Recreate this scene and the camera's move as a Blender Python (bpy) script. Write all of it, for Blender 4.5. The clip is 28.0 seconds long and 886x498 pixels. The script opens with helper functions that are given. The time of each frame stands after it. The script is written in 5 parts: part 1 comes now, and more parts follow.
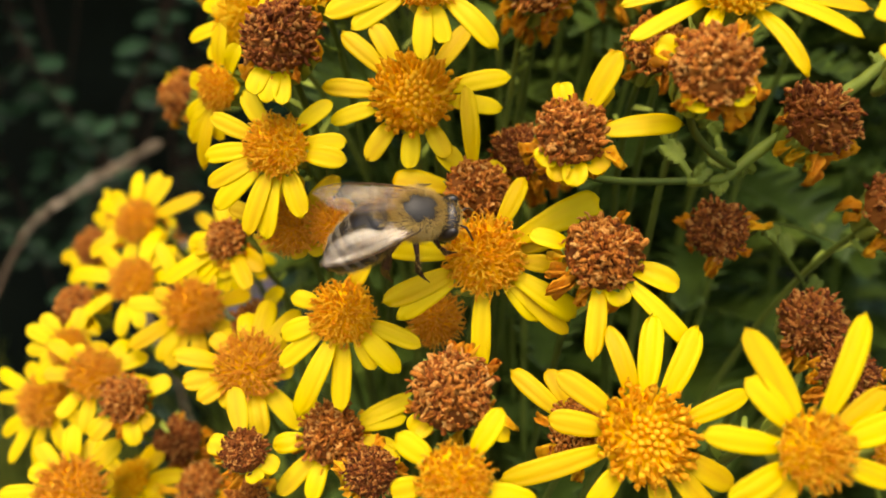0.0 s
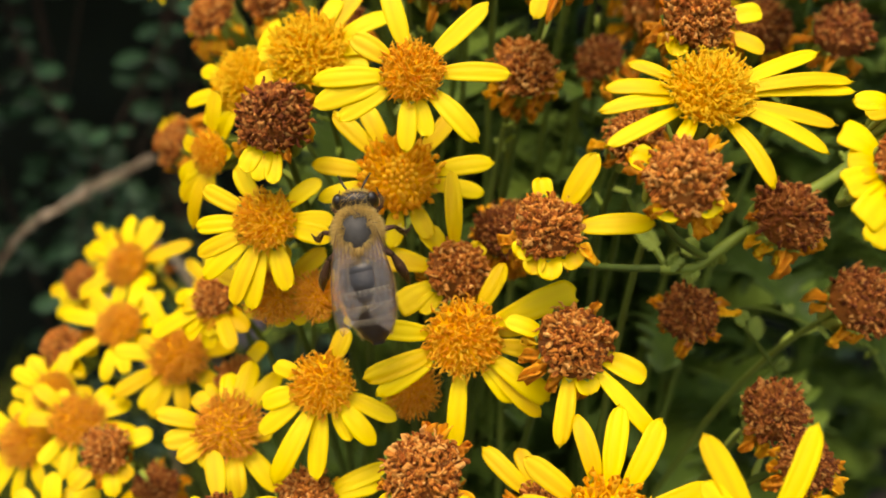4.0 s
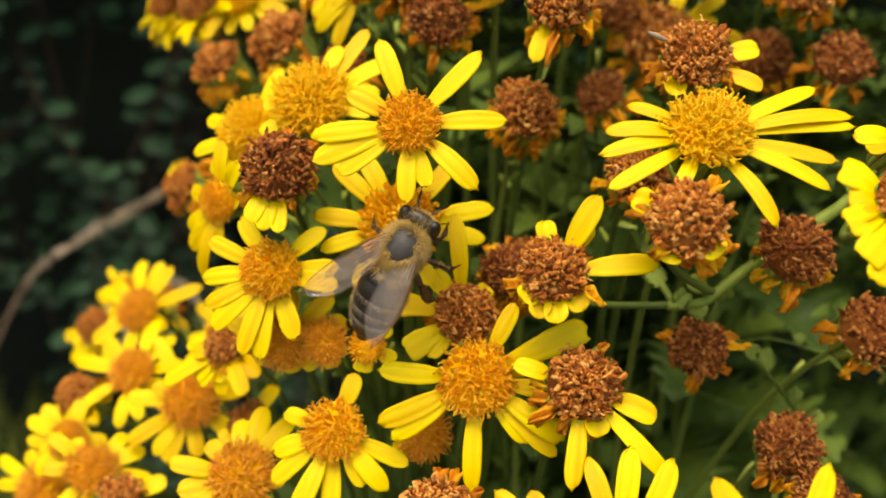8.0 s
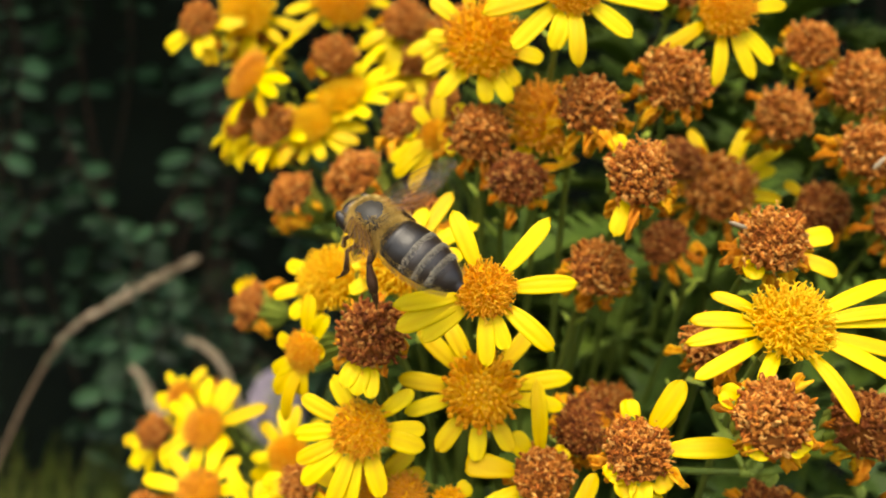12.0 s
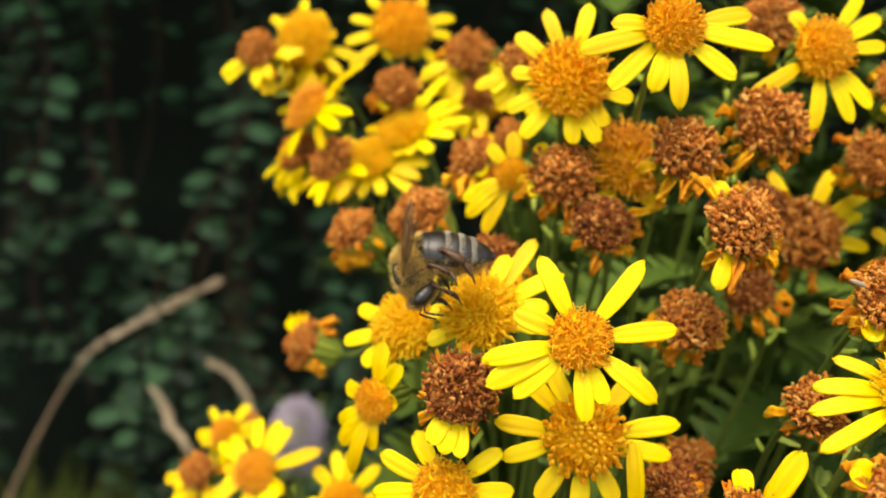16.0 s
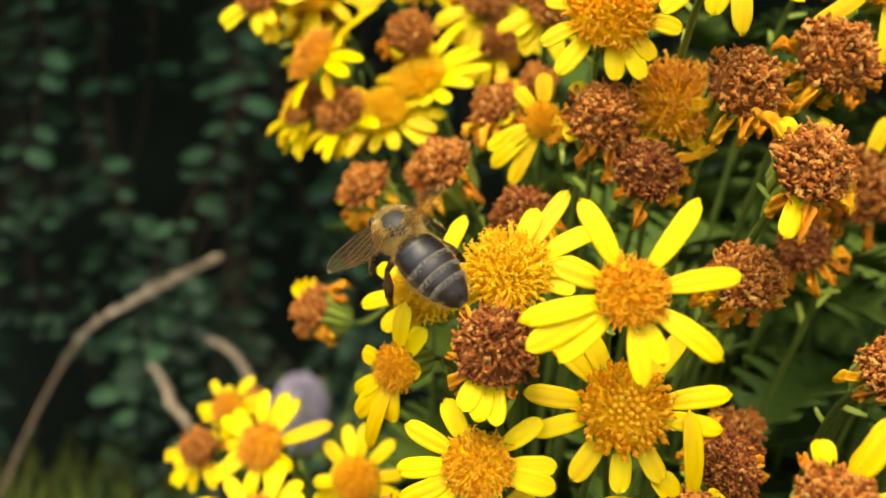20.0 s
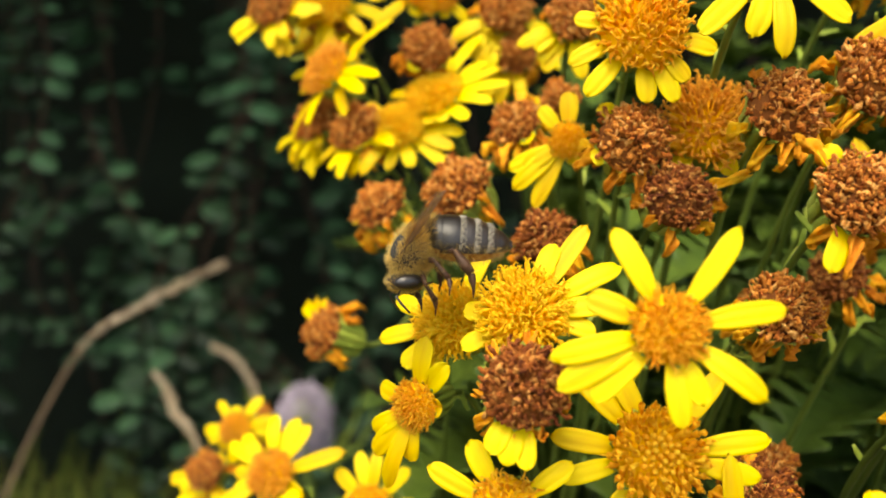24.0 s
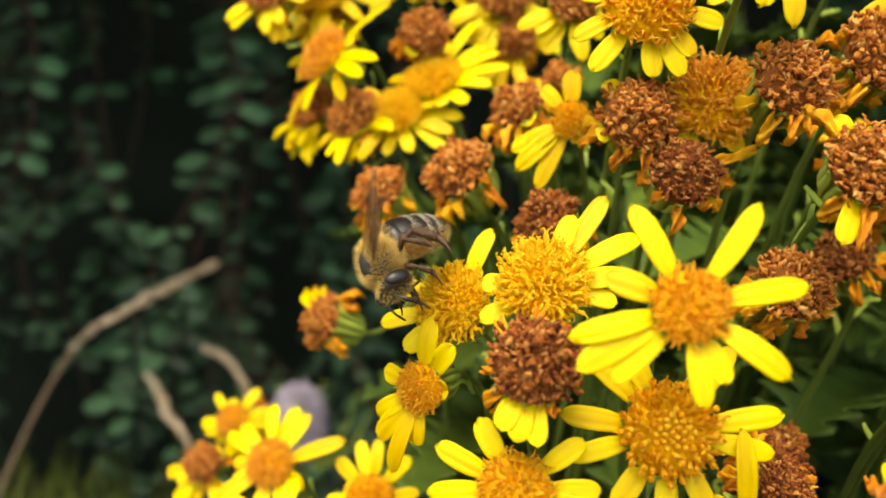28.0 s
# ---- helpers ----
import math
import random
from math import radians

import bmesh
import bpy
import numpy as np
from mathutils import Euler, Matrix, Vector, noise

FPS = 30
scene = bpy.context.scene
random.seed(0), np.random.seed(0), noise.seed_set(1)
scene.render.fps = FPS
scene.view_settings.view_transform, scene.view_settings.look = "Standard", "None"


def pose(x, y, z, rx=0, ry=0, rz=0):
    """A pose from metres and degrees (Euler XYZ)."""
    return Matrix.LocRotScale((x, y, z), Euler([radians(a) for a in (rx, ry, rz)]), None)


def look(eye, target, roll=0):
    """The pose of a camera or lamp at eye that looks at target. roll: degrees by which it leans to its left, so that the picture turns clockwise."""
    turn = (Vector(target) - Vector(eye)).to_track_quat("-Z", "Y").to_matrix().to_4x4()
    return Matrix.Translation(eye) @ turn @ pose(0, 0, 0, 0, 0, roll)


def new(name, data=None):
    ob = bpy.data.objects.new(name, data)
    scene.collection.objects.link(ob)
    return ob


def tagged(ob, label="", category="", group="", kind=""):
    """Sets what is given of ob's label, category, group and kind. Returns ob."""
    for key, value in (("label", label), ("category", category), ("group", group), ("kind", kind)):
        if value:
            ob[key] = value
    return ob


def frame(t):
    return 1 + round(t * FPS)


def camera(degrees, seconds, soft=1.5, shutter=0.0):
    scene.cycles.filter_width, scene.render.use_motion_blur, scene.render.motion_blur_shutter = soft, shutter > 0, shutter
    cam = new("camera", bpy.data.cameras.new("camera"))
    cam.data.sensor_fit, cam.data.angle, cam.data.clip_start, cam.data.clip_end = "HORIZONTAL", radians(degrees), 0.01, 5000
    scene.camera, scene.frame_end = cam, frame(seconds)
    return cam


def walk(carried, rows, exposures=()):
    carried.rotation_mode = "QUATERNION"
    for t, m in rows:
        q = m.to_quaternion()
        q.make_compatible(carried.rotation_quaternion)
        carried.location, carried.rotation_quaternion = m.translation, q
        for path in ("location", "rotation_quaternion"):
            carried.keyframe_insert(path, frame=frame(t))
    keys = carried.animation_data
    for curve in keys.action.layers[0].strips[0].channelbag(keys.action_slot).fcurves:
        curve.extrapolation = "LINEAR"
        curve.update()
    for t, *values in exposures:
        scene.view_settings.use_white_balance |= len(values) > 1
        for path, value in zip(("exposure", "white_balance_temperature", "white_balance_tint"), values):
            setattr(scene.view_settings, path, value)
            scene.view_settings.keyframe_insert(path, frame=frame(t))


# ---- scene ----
cam = camera(54.8, 28.0, soft=1.8)
cam.data.dof.use_dof, cam.data.dof.focus_distance, cam.data.dof.aperture_fstop = True, 0.080, 25.0
PATH = [
    (0, (0.00031, 0.00056, 0.75058), (-0.00062, 0.46953, 0.57720), -0.66),
    (0.5, (0.00080, -0.00045, 0.75091), (0.00088, 0.46870, 0.57802), -0.52),
    (1, (0.00303, -0.00113, 0.75114), (0.00437, 0.46838, 0.57922), -0.84),
    (1.5, (0.00344, -0.00272, 0.75205), (0.00621, 0.46670, 0.57988), 0.66),
    (2, (0.00461, -0.00438, 0.75235), (0.00885, 0.46515, 0.58052), 1.16),
    (2.5, (0.00450, -0.00388, 0.75452), (0.00978, 0.46577, 0.58305), 1.59),
    (3, (0.00239, -0.00228, 0.75498), (0.00772, 0.46802, 0.58532), 1.78),
    (3.5, (0.00185, -0.00129, 0.75539), (0.00712, 0.47032, 0.58940), 1.86),
    (4, (0.00122, -0.00020, 0.75766), (0.00597, 0.47206, 0.59350), 2.05),
    (4.5, (0.00066, -0.00045, 0.75837), (0.00420, 0.47279, 0.59705), 2.01),
    (6.5, (0.00037, -0.00103, 0.75949), (0.00107, 0.47482, 0.60598), 0.56),
    (7, (0.00045, 0.00005, 0.75862), (0.00007, 0.47621, 0.60605), 0.39),
    (7.5, (-0.00023, 0.00049, 0.75982), (-0.00174, 0.47670, 0.60743), 0.39),
    (8, (0.00180, 0.00002, 0.75996), (-0.00075, 0.47635, 0.60797), 0.09),
    (8.5, (0.00307, -0.00132, 0.76010), (0.00001, 0.47511, 0.60844), -0.04),
    (9, (0.00282, -0.00183, 0.76158), (-0.00093, 0.47457, 0.60981), 0.16),
    (9.5, (0.00133, -0.00176, 0.76390), (-0.00284, 0.47492, 0.61303), 0.47),
    (10, (0.00144, -0.00256, 0.77119), (-0.00368, 0.47733, 0.63090), 0.88),
    (10.5, (-0.00274, -0.00248, 0.77138), (-0.01007, 0.48084, 0.64349), 1.26),
    (11, (-0.00339, -0.00242, 0.77200), (-0.01368, 0.48137, 0.64613), 1.23),
    (11.5, (-0.00405, -0.00256, 0.77216), (-0.01588, 0.48187, 0.64895), 1.26),
    (12, (-0.00562, -0.00099, 0.77236), (-0.01869, 0.48411, 0.65189), 1.40),
    (12.5, (-0.00602, -0.00014, 0.77226), (-0.01968, 0.48564, 0.65464), 1.33),
    (13, (-0.00803, 0.00097, 0.77275), (-0.02248, 0.48737, 0.65784), 1.49),
    (13.5, (-0.00953, 0.00214, 0.77382), (-0.02468, 0.48892, 0.66059), 1.72),
    (15.5, (-0.01265, 0.00411, 0.77485), (-0.03277, 0.49184, 0.66660), 2.27),
    (16, (-0.01403, 0.00435, 0.77360), (-0.03545, 0.49213, 0.66584), 2.33),
    (16.5, (-0.01396, 0.00392, 0.77389), (-0.03581, 0.49159, 0.66569), 2.26),
    (17, (-0.01416, 0.00452, 0.77259), (-0.03611, 0.49206, 0.66389), 2.27),
    (17.5, (-0.01371, 0.00599, 0.77099), (-0.03617, 0.49320, 0.66090), 2.23),
    (18, (-0.01463, 0.00754, 0.76925), (-0.03619, 0.49422, 0.65665), 2.17),
    (18.5, (-0.01503, 0.00875, 0.76900), (-0.03571, 0.49497, 0.65428), 2.14),
    (19, (-0.01543, 0.01042, 0.76826), (-0.03595, 0.49621, 0.65171), 2.05),
    (19.5, (-0.01613, 0.01158, 0.76767), (-0.03625, 0.49701, 0.64953), 2.09),
    (20, (-0.01737, 0.01365, 0.76819), (-0.03743, 0.49868, 0.64844), 2.13),
    (20.5, (-0.01895, 0.01558, 0.76804), (-0.03851, 0.50060, 0.64813), 2.21),
    (21, (-0.01914, 0.01608, 0.76788), (-0.03960, 0.50099, 0.64772), 2.34),
    (21.5, (-0.01991, 0.01689, 0.76731), (-0.04108, 0.50191, 0.64769), 2.51),
    (23.5, (-0.01913, 0.01657, 0.76924), (-0.04258, 0.50199, 0.65169), 2.44),
    (24, (-0.01964, 0.01803, 0.76952), (-0.04171, 0.50362, 0.65239), 2.39),
    (24.5, (-0.01908, 0.01932, 0.76931), (-0.04020, 0.50525, 0.65346), 2.36),
    (25, (-0.01938, 0.01948, 0.76825), (-0.03938, 0.50564, 0.65315), 2.32),
    (25.5, (-0.01998, 0.01884, 0.76755), (-0.03892, 0.50493, 0.65196), 2.38),
    (26, (-0.01998, 0.01804, 0.76749), (-0.03847, 0.50415, 0.65193), 2.27),
    (26.5, (-0.02010, 0.01874, 0.76763), (-0.03820, 0.50480, 0.65179), 2.36),
    (27, (-0.01962, 0.01921, 0.76708), (-0.03708, 0.50530, 0.65127), 2.19),
    (27.5, (-0.01983, 0.01859, 0.76729), (-0.03718, 0.50461, 0.65118), 2.06),
    (28, (-0.02098, 0.01881, 0.76682), (-0.03759, 0.50494, 0.65106), 2.10),
]
walk(cam, [(t, look(eye, target, roll)) for t, eye, target, roll in PATH], [(0.0, 1.30, 7600, 9), (9.0, 1.39, 7620, 6), (13.0, 1.60, 7380, 3), (28.0, 1.71, 7380, 2)])

# ---- light: an overcast sky ----
world = bpy.data.worlds.new("world")
scene.world = world
world.use_nodes = True
sky = world.node_tree.nodes.new("ShaderNodeTexSky")
sky.sky_type, sky.sun_disc = 'NISHITA', False
sky.sun_elevation, sky.sun_rotation = radians(69), radians(202)
sky.dust_density, sky.air_density = 4.0, 1.0
world.node_tree.links.new(sky.outputs[0], world.node_tree.nodes["Background"].inputs[0])
world.node_tree.nodes["Background"].inputs[1].default_value = 0.15
sun = new("sun", bpy.data.lights.new("sun", 'SUN'))
sun.data.energy, sun.data.angle, sun.data.color = 0.75, radians(30), (1.0, 0.95, 0.86)
sun.matrix_world = look((-0.4, -1.0, 2.8), (0, 0, 0))


# ---- materials ----
def material(name, stops, rough=0.6, by="island", scale=900.0, grain=0.35, bump=0.3, glow=0.0, sheen=0.0, metal=0.0, streak=None):
    """A surface whose colour runs through stops, varied piece by piece and by a fine grain; glow: the share of light let through."""
    m = bpy.data.materials.new(name)
    m.use_nodes = True
    nt = m.node_tree
    node, link = nt.nodes.new, nt.links.new
    bsdf = nt.nodes["Principled BSDF"]
    co = node("ShaderNodeTexCoord")
    mapping = node("ShaderNodeMapping")
    if streak:
        mapping.inputs["Scale"].default_value = streak
    link(co.outputs["Object"], mapping.inputs[0])
    fine = node("ShaderNodeTexNoise")
    fine.inputs["Scale"].default_value, fine.inputs["Detail"].default_value = scale, 5.0
    link(mapping.outputs[0], fine.inputs["Vector"])
    coarse = node("ShaderNodeTexNoise")
    coarse.inputs["Scale"].default_value, coarse.inputs["Detail"].default_value = scale * 0.17, 3.0
    link(mapping.outputs[0], coarse.inputs["Vector"])
    if by == "island":
        both, wrap = node("ShaderNodeMath"), node("ShaderNodeMath")
        link(node("ShaderNodeNewGeometry").outputs["Random Per Island"], both.inputs[0])
        link(node("ShaderNodeObjectInfo").outputs["Random"], both.inputs[1])
        wrap.operation = 'FRACT'
        link(both.outputs[0], wrap.inputs[0])
        pick = wrap.outputs[0]
    else:
        pick = node("ShaderNodeObjectInfo").outputs["Random"]
    mix = node("ShaderNodeMath")
    mix.operation = 'MULTIPLY_ADD'
    link(fine.outputs[0], mix.inputs[0])
    mix.inputs[1].default_value = grain
    add = node("ShaderNodeMath")
    add.operation = 'MULTIPLY_ADD'
    link(pick, add.inputs[0])
    add.inputs[1].default_value = 0.75
    link(coarse.outputs[0], mix.inputs[2])
    sub = node("ShaderNodeMath")
    sub.operation = 'SUBTRACT'
    link(mix.outputs[0], sub.inputs[0])
    sub.inputs[1].default_value = 0.38 + grain * 0.5
    link(sub.outputs[0], add.inputs[2])
    ramp = node("ShaderNodeValToRGB")
    els = ramp.color_ramp.elements
    for i, c in enumerate(stops):
        e = els[i] if i < 2 else els.new(1.0)
        e.position, e.color = i / (len(stops) - 1), (*c, 1)
    for i in range(len(stops)):
        els[i].position = i / (len(stops) - 1)
        els[i].color = (*stops[i], 1)
    link(add.outputs[0], ramp.inputs[0])
    link(ramp.outputs[0], bsdf.inputs["Base Color"])
    bsdf.inputs["Roughness"].default_value = rough
    bsdf.inputs["Metallic"].default_value = metal
    bsdf.inputs["Sheen Weight"].default_value = sheen
    bsdf.inputs["Specular IOR Level"].default_value = 0.5 if rough < 0.45 else 0.22
    if bump:
        b = node("ShaderNodeBump")
        b.inputs["Strength"].default_value, b.inputs["Distance"].default_value = bump, 0.0002
        link(fine.outputs[0], b.inputs["Height"])
        link(b.outputs[0], bsdf.inputs["Normal"])
    if glow:
        tl = node("ShaderNodeBsdfTranslucent")
        link(ramp.outputs[0], tl.inputs[0])
        mx = node("ShaderNodeMixShader")
        mx.inputs[0].default_value = glow
        link(bsdf.outputs[0], mx.inputs[1])
        link(tl.outputs[0], mx.inputs[2])
        link(mx.outputs[0], nt.nodes["Material Output"].inputs[0])
    return m


RAY = material("yellow_ray", [(0.67, 0.41, 0.002), (0.765, 0.558, 0.003), (0.82, 0.64, 0.004)], 0.55, "object", 1500, 0.8, 0.35, 0.3, streak=(0.06, 1, 1))
RAY_DRY = material("dried_ray", [(0.55, 0.17, 0.010), (0.78, 0.32, 0.012), (0.88, 0.54, 0.016)], 0.75, "object", 900, 0.9, 0.6, 0.2, streak=(0.12, 1, 1))
GOLD = material("golden_floret", [(0.80, 0.30, 0.013), (0.93, 0.53, 0.03), (0.97, 0.71, 0.06)], 0.6, "island", 1500, 0.4, 0.3, 0.48)
FLUFF = material("orange_floret", [(0.95, 0.56, 0.02), (0.97, 0.69, 0.03), (0.98, 0.80, 0.06)], 0.6, "island", 1500, 0.4, 0.3, 0.52)
AMBER = material("amber_floret", [(0.72, 0.28, 0.025), (0.86, 0.41, 0.04), (0.93, 0.56, 0.06)], 0.7, "island", 1500, 0.5, 0.3, 0.36)
BEAD = material("unopened_floret", [(0.80, 0.33, 0.010), (0.88, 0.45, 0.016), (0.92, 0.56, 0.03)], 0.55, "island", 1500, 0.3, 0.2, 0.25)
BROWN = material("withered_floret", [(0.19, 0.042, 0.007), (0.45, 0.122, 0.014), (0.68, 0.25, 0.034), (0.88, 0.52, 0.16)], 0.85, "island", 1800, 0.6, 0.5, 0.16)
DARK = material("dead_floret", [(0.07, 0.016, 0.005), (0.21, 0.050, 0.009), (0.42, 0.125, 0.018), (0.70, 0.37, 0.10)], 0.85, "island", 1800, 0.6, 0.5, 0.1)
CORE = material("disc_core", [(0.12, 0.030, 0.004), (0.26, 0.08, 0.008)], 0.8, "object", 2500, 0.8, 0.5)
GLOW_CORE = material("golden_core", [(0.82, 0.36, 0.003), (0.92, 0.54, 0.004)], 0.8, "object", 2500, 0.8, 0.5)
GREEN = material("involucre_green", [(0.17, 0.23, 0.026), (0.30, 0.37, 0.048), (0.44, 0.49, 0.095)], 0.6, "island", 700, 0.6, 0.3, 0.1)
STEM = material("stem_green", [(0.075, 0.105, 0.012), (0.14, 0.185, 0.022), (0.24, 0.29, 0.045)], 0.55, "object", 600, 0.7, 0.3, 0.05, streak=(1, 1, 0.15))
# stem green again but darker: the dimness between the heads is in the colour
STEM_SHADED = material("stem_green_shaded", [(0.050, 0.075, 0.010), (0.095, 0.13, 0.017), (0.16, 0.20, 0.032)], 0.55, "object", 600, 0.7, 0.3, 0.05, streak=(1, 1, 0.15))
LEAF = material("ragwort_leaf", [(0.027, 0.050, 0.007), (0.058, 0.098, 0.012), (0.11, 0.16, 0.020)], 0.55, "island", 300, 0.7, 0.4, 0.2)
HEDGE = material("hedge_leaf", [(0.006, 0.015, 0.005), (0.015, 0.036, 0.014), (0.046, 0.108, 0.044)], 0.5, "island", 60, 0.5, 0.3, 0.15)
TWIG = material("red_twig", [(0.025, 0.012, 0.008), (0.06, 0.03, 0.016)], 0.8, "object", 200, 0.6, 0.4)
# near-black colour stands in for the shade deep behind the hedge leaves
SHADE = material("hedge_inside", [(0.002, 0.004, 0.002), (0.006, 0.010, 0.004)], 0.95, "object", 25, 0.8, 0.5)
STRAW = material("dry_straw", [(0.20, 0.145, 0.085), (0.33, 0.25, 0.16), (0.50, 0.41, 0.29)], 0.8, "island", 400, 0.6, 0.4, 0.1)
CULM = material("brown_culm", [(0.09, 0.06, 0.034), (0.17, 0.12, 0.072), (0.27, 0.20, 0.13)], 0.8, "object", 300, 0.7, 0.4, 0.05)
SOIL = material("soil", [(0.02, 0.014, 0.009), (0.05, 0.038, 0.024), (0.09, 0.07, 0.045)], 0.95, "object", 30, 0.9, 0.8)
GRASS = material("grass_blade", [(0.045, 0.07, 0.008), (0.11, 0.145, 0.016), (0.22, 0.23, 0.035)], 0.6, "island", 80, 0.5, 0.2, 0.2)
LILAC = material("lilac_floret", [(0.20, 0.17, 0.21), (0.32, 0.27, 0.33), (0.48, 0.42, 0.47)], 0.7, "island", 300, 0.4, 0.2, 0.2)


# ---- mesh helpers ----
def mesh(name, verts, faces, mat, smooth=True):
    me = bpy.data.meshes.new(name)
    me.from_pydata([tuple(v) for v in verts], [], [tuple(f) for f in faces])
    me.materials.append(mat)
    if smooth:
        me.polygons.foreach_set("use_smooth", [True] * len(me.polygons))
    me.update()
    return me


def part(name, me, parent, m=None, label="", kind=""):
    ob = new(name, me)
    ob.parent = parent
    if m is not None:
        ob.matrix_basis = m
    return tagged(ob, label, kind=kind)


class Shape:
    """Gathers vertices and faces of one mesh."""

    def __init__(self):
        self.v, self.f = [], []

    def tube(self, line, radii, sides=5, close=True, twist=0.0):
        line = [Vector(p) for p in line]
        n0 = len(self.v)
        up = Vector((0.31, 0.17, 0.93))
        for i, p in enumerate(line):
            d = (line[min(i + 1, len(line) - 1)] - line[max(i - 1, 0)]).normalized()
            a = d.cross(up)
            if a.length < 1e-3:
                a = d.cross(Vector((1, 0, 0)))
            a.normalize()
            b = d.cross(a)
            r = radii[i] if hasattr(radii, "__len__") else radii
            for k in range(sides):
                w = 2 * math.pi * k / sides + twist * i
                self.v.append(p + r * (math.cos(w) * a + math.sin(w) * b))
        for i in range(len(line) - 1):
            for k in range(sides):
                q = (k + 1) % sides
                self.f.append((n0 + i * sides + k, n0 + i * sides + q, n0 + (i + 1) * sides + q, n0 + (i + 1) * sides + k))
        if close:
            self.f.append(tuple(n0 + (len(line) - 1) * sides + k for k in range(sides)))
        return self

    def lathe(self, profile, sides=12, m=None):
        n0 = len(self.v)
        for r, z in profile:
            for k in range(sides):
                w = 2 * math.pi * k / sides
                p = Vector((r * math.cos(w), r * math.sin(w), z))
                self.v.append(m @ p if m else p)
        for i in range(len(profile) - 1):
            for k in range(sides):
                q = (k + 1) % sides
                self.f.append((n0 + i * sides + k, n0 + i * sides + q, n0 + (i + 1) * sides + q, n0 + (i + 1) * sides + k))
        self.f.append(tuple(n0 + (len(profile) - 1) * sides + k for k in range(sides)))
        return self

    def strap(self, rows, thick):
        """A thin solid strap from rows of points across it; every row has the same number of points."""
        n0, nr, nc = len(self.v), len(rows), len(rows[0])
        flat = [Vector(p) for r in rows for p in r]
        for s in (0, 1):
            for i in range(nr):
                for j in range(nc):
                    p = flat[i * nc + j]
                    e = flat[min(i + 1, nr - 1) * nc + j] - flat[max(i - 1, 0) * nc + j]
                    g = flat[i * nc + min(j + 1, nc - 1)] - flat[i * nc + max(j - 1, 0)]
                    n = e.cross(g)
                    if n.length > 1e-12:
                        n.normalize()
                    self.v.append(p - n * thick * s)
        half = nr * nc
        for i in range(nr - 1):
            for j in range(nc - 1):
                a = n0 + i * nc + j
                self.f.append((a, a + 1, a + nc + 1, a + nc))
                self.f.append((a + half, a + nc + half, a + nc + 1 + half, a + 1 + half))
        rim = [(i * nc, (i + 1) * nc) for i in range(nr - 1)] + [((i + 1) * nc + nc - 1, i * nc + nc - 1) for i in range(nr - 1)]
        rim += [((nr - 1) * nc + j, (nr - 1) * nc + j + 1) for j in range(nc - 1)]
        for a, b in rim:
            self.f.append((n0 + a, n0 + b, n0 + b + half, n0 + a + half))
        return self

    def mesh(self, name, mat, smooth=True):
        return mesh(name, self.v, self.f, mat, smooth)


rnd = random.Random(7)


# ---- flower heads ----
def dome(i, n, h, spread=1.0):
    """Place and outward direction of the i-th of n florets on a dome of radius 1 and height h."""
    s = math.sqrt((i + 0.5) / n) * spread
    w = i * 2.39996
    p = Vector((s * math.cos(w), s * math.sin(w), h * (1 - s * s)))
    d = Vector((p.x * 0.9 * h / 0.55, p.y * 0.9 * h / 0.55, 0.75)).normalized()
    return p, d, s


def floret_shape(kind, ring, g):
    """One floret that stands on +z, in disc radii; ring: whether it opens at the rim."""
    sh = Shape()
    jit = lambda a: Vector((g.uniform(-a, a), g.uniform(-a, a), g.uniform(-a, a)))
    z = Vector((0, 0, 1))
    if kind in ("fresh", "fluffy", "amber"):
        l = {"fresh": 0.17, "fluffy": 0.27, "amber": 0.28}[kind] * g.uniform(0.6, 1.25) * (1.15 if ring else 0.9)
        bend = jit(0.06)
        tip = z * l + bend
        sh.tube([z * -0.1, z * l * 0.55 + bend * 0.4, tip - z * 0.03, tip + z * 0.02], [0.033, 0.037, 0.062, 0.042], 5, False)
        for sgn in (1, -1):
            if g.random() < 0.7:
                w = g.uniform(0, 3.14)
                k = Vector((math.cos(w), math.sin(w), 0)) * sgn
                sh.tube([tip - z * 0.05, tip + z * 0.07 + k * 0.02, tip + z * 0.13 + k * 0.07, tip + z * g.uniform(0.06, 0.14) + k * 0.13], [0.021, 0.024, 0.021, 0.013], 4)
    elif kind == "bud" and not ring:
        r = 0.084 * g.uniform(0.88, 1.08)
        sh.lathe([(r * 0.8, -0.05), (r, 0.02), (r * 0.9, 0.07), (r * 0.5, 0.115), (r * 0.12, 0.125)], 7)
    elif kind == "bud":
        l = g.uniform(0.16, 0.34)
        tip = z * l + jit(0.07)
        sh.tube([z * -0.1, z * l * 0.6, tip - z * 0.03, tip + z * 0.02], [0.042, 0.05, 0.088, 0.058], 6, False)
        if g.random() < 0.8:
            sh.tube([tip - z * 0.05, tip + z * 0.1, tip + z * 0.16 + jit(0.08)], [0.022, 0.022, 0.014], 4)
    else:
        l = g.uniform(0.08, 0.27)
        k1, k2 = jit(0.07), jit(0.12)
        w = g.uniform(0.030, 0.052)
        sh.tube([z * -0.12, z * l * 0.4 + k1 * 0.5, z * l * 0.75 + k1, z * l + k2], [w, w * 1.1, w * 1.6, w * 0.8], 5, True, 0.5)
        for _ in range(g.choice((1, 1, 2, 3))):
            q = z * l * g.uniform(0.6, 1.0) + k2
            c = jit(0.10)
            sh.tube([q - z * 0.04, q + c * 0.5 + z * 0.04, q + c, q + c * 1.3 - z * g.uniform(0, 0.08)], [0.028, 0.034, 0.028, 0.014], 4)
    return sh


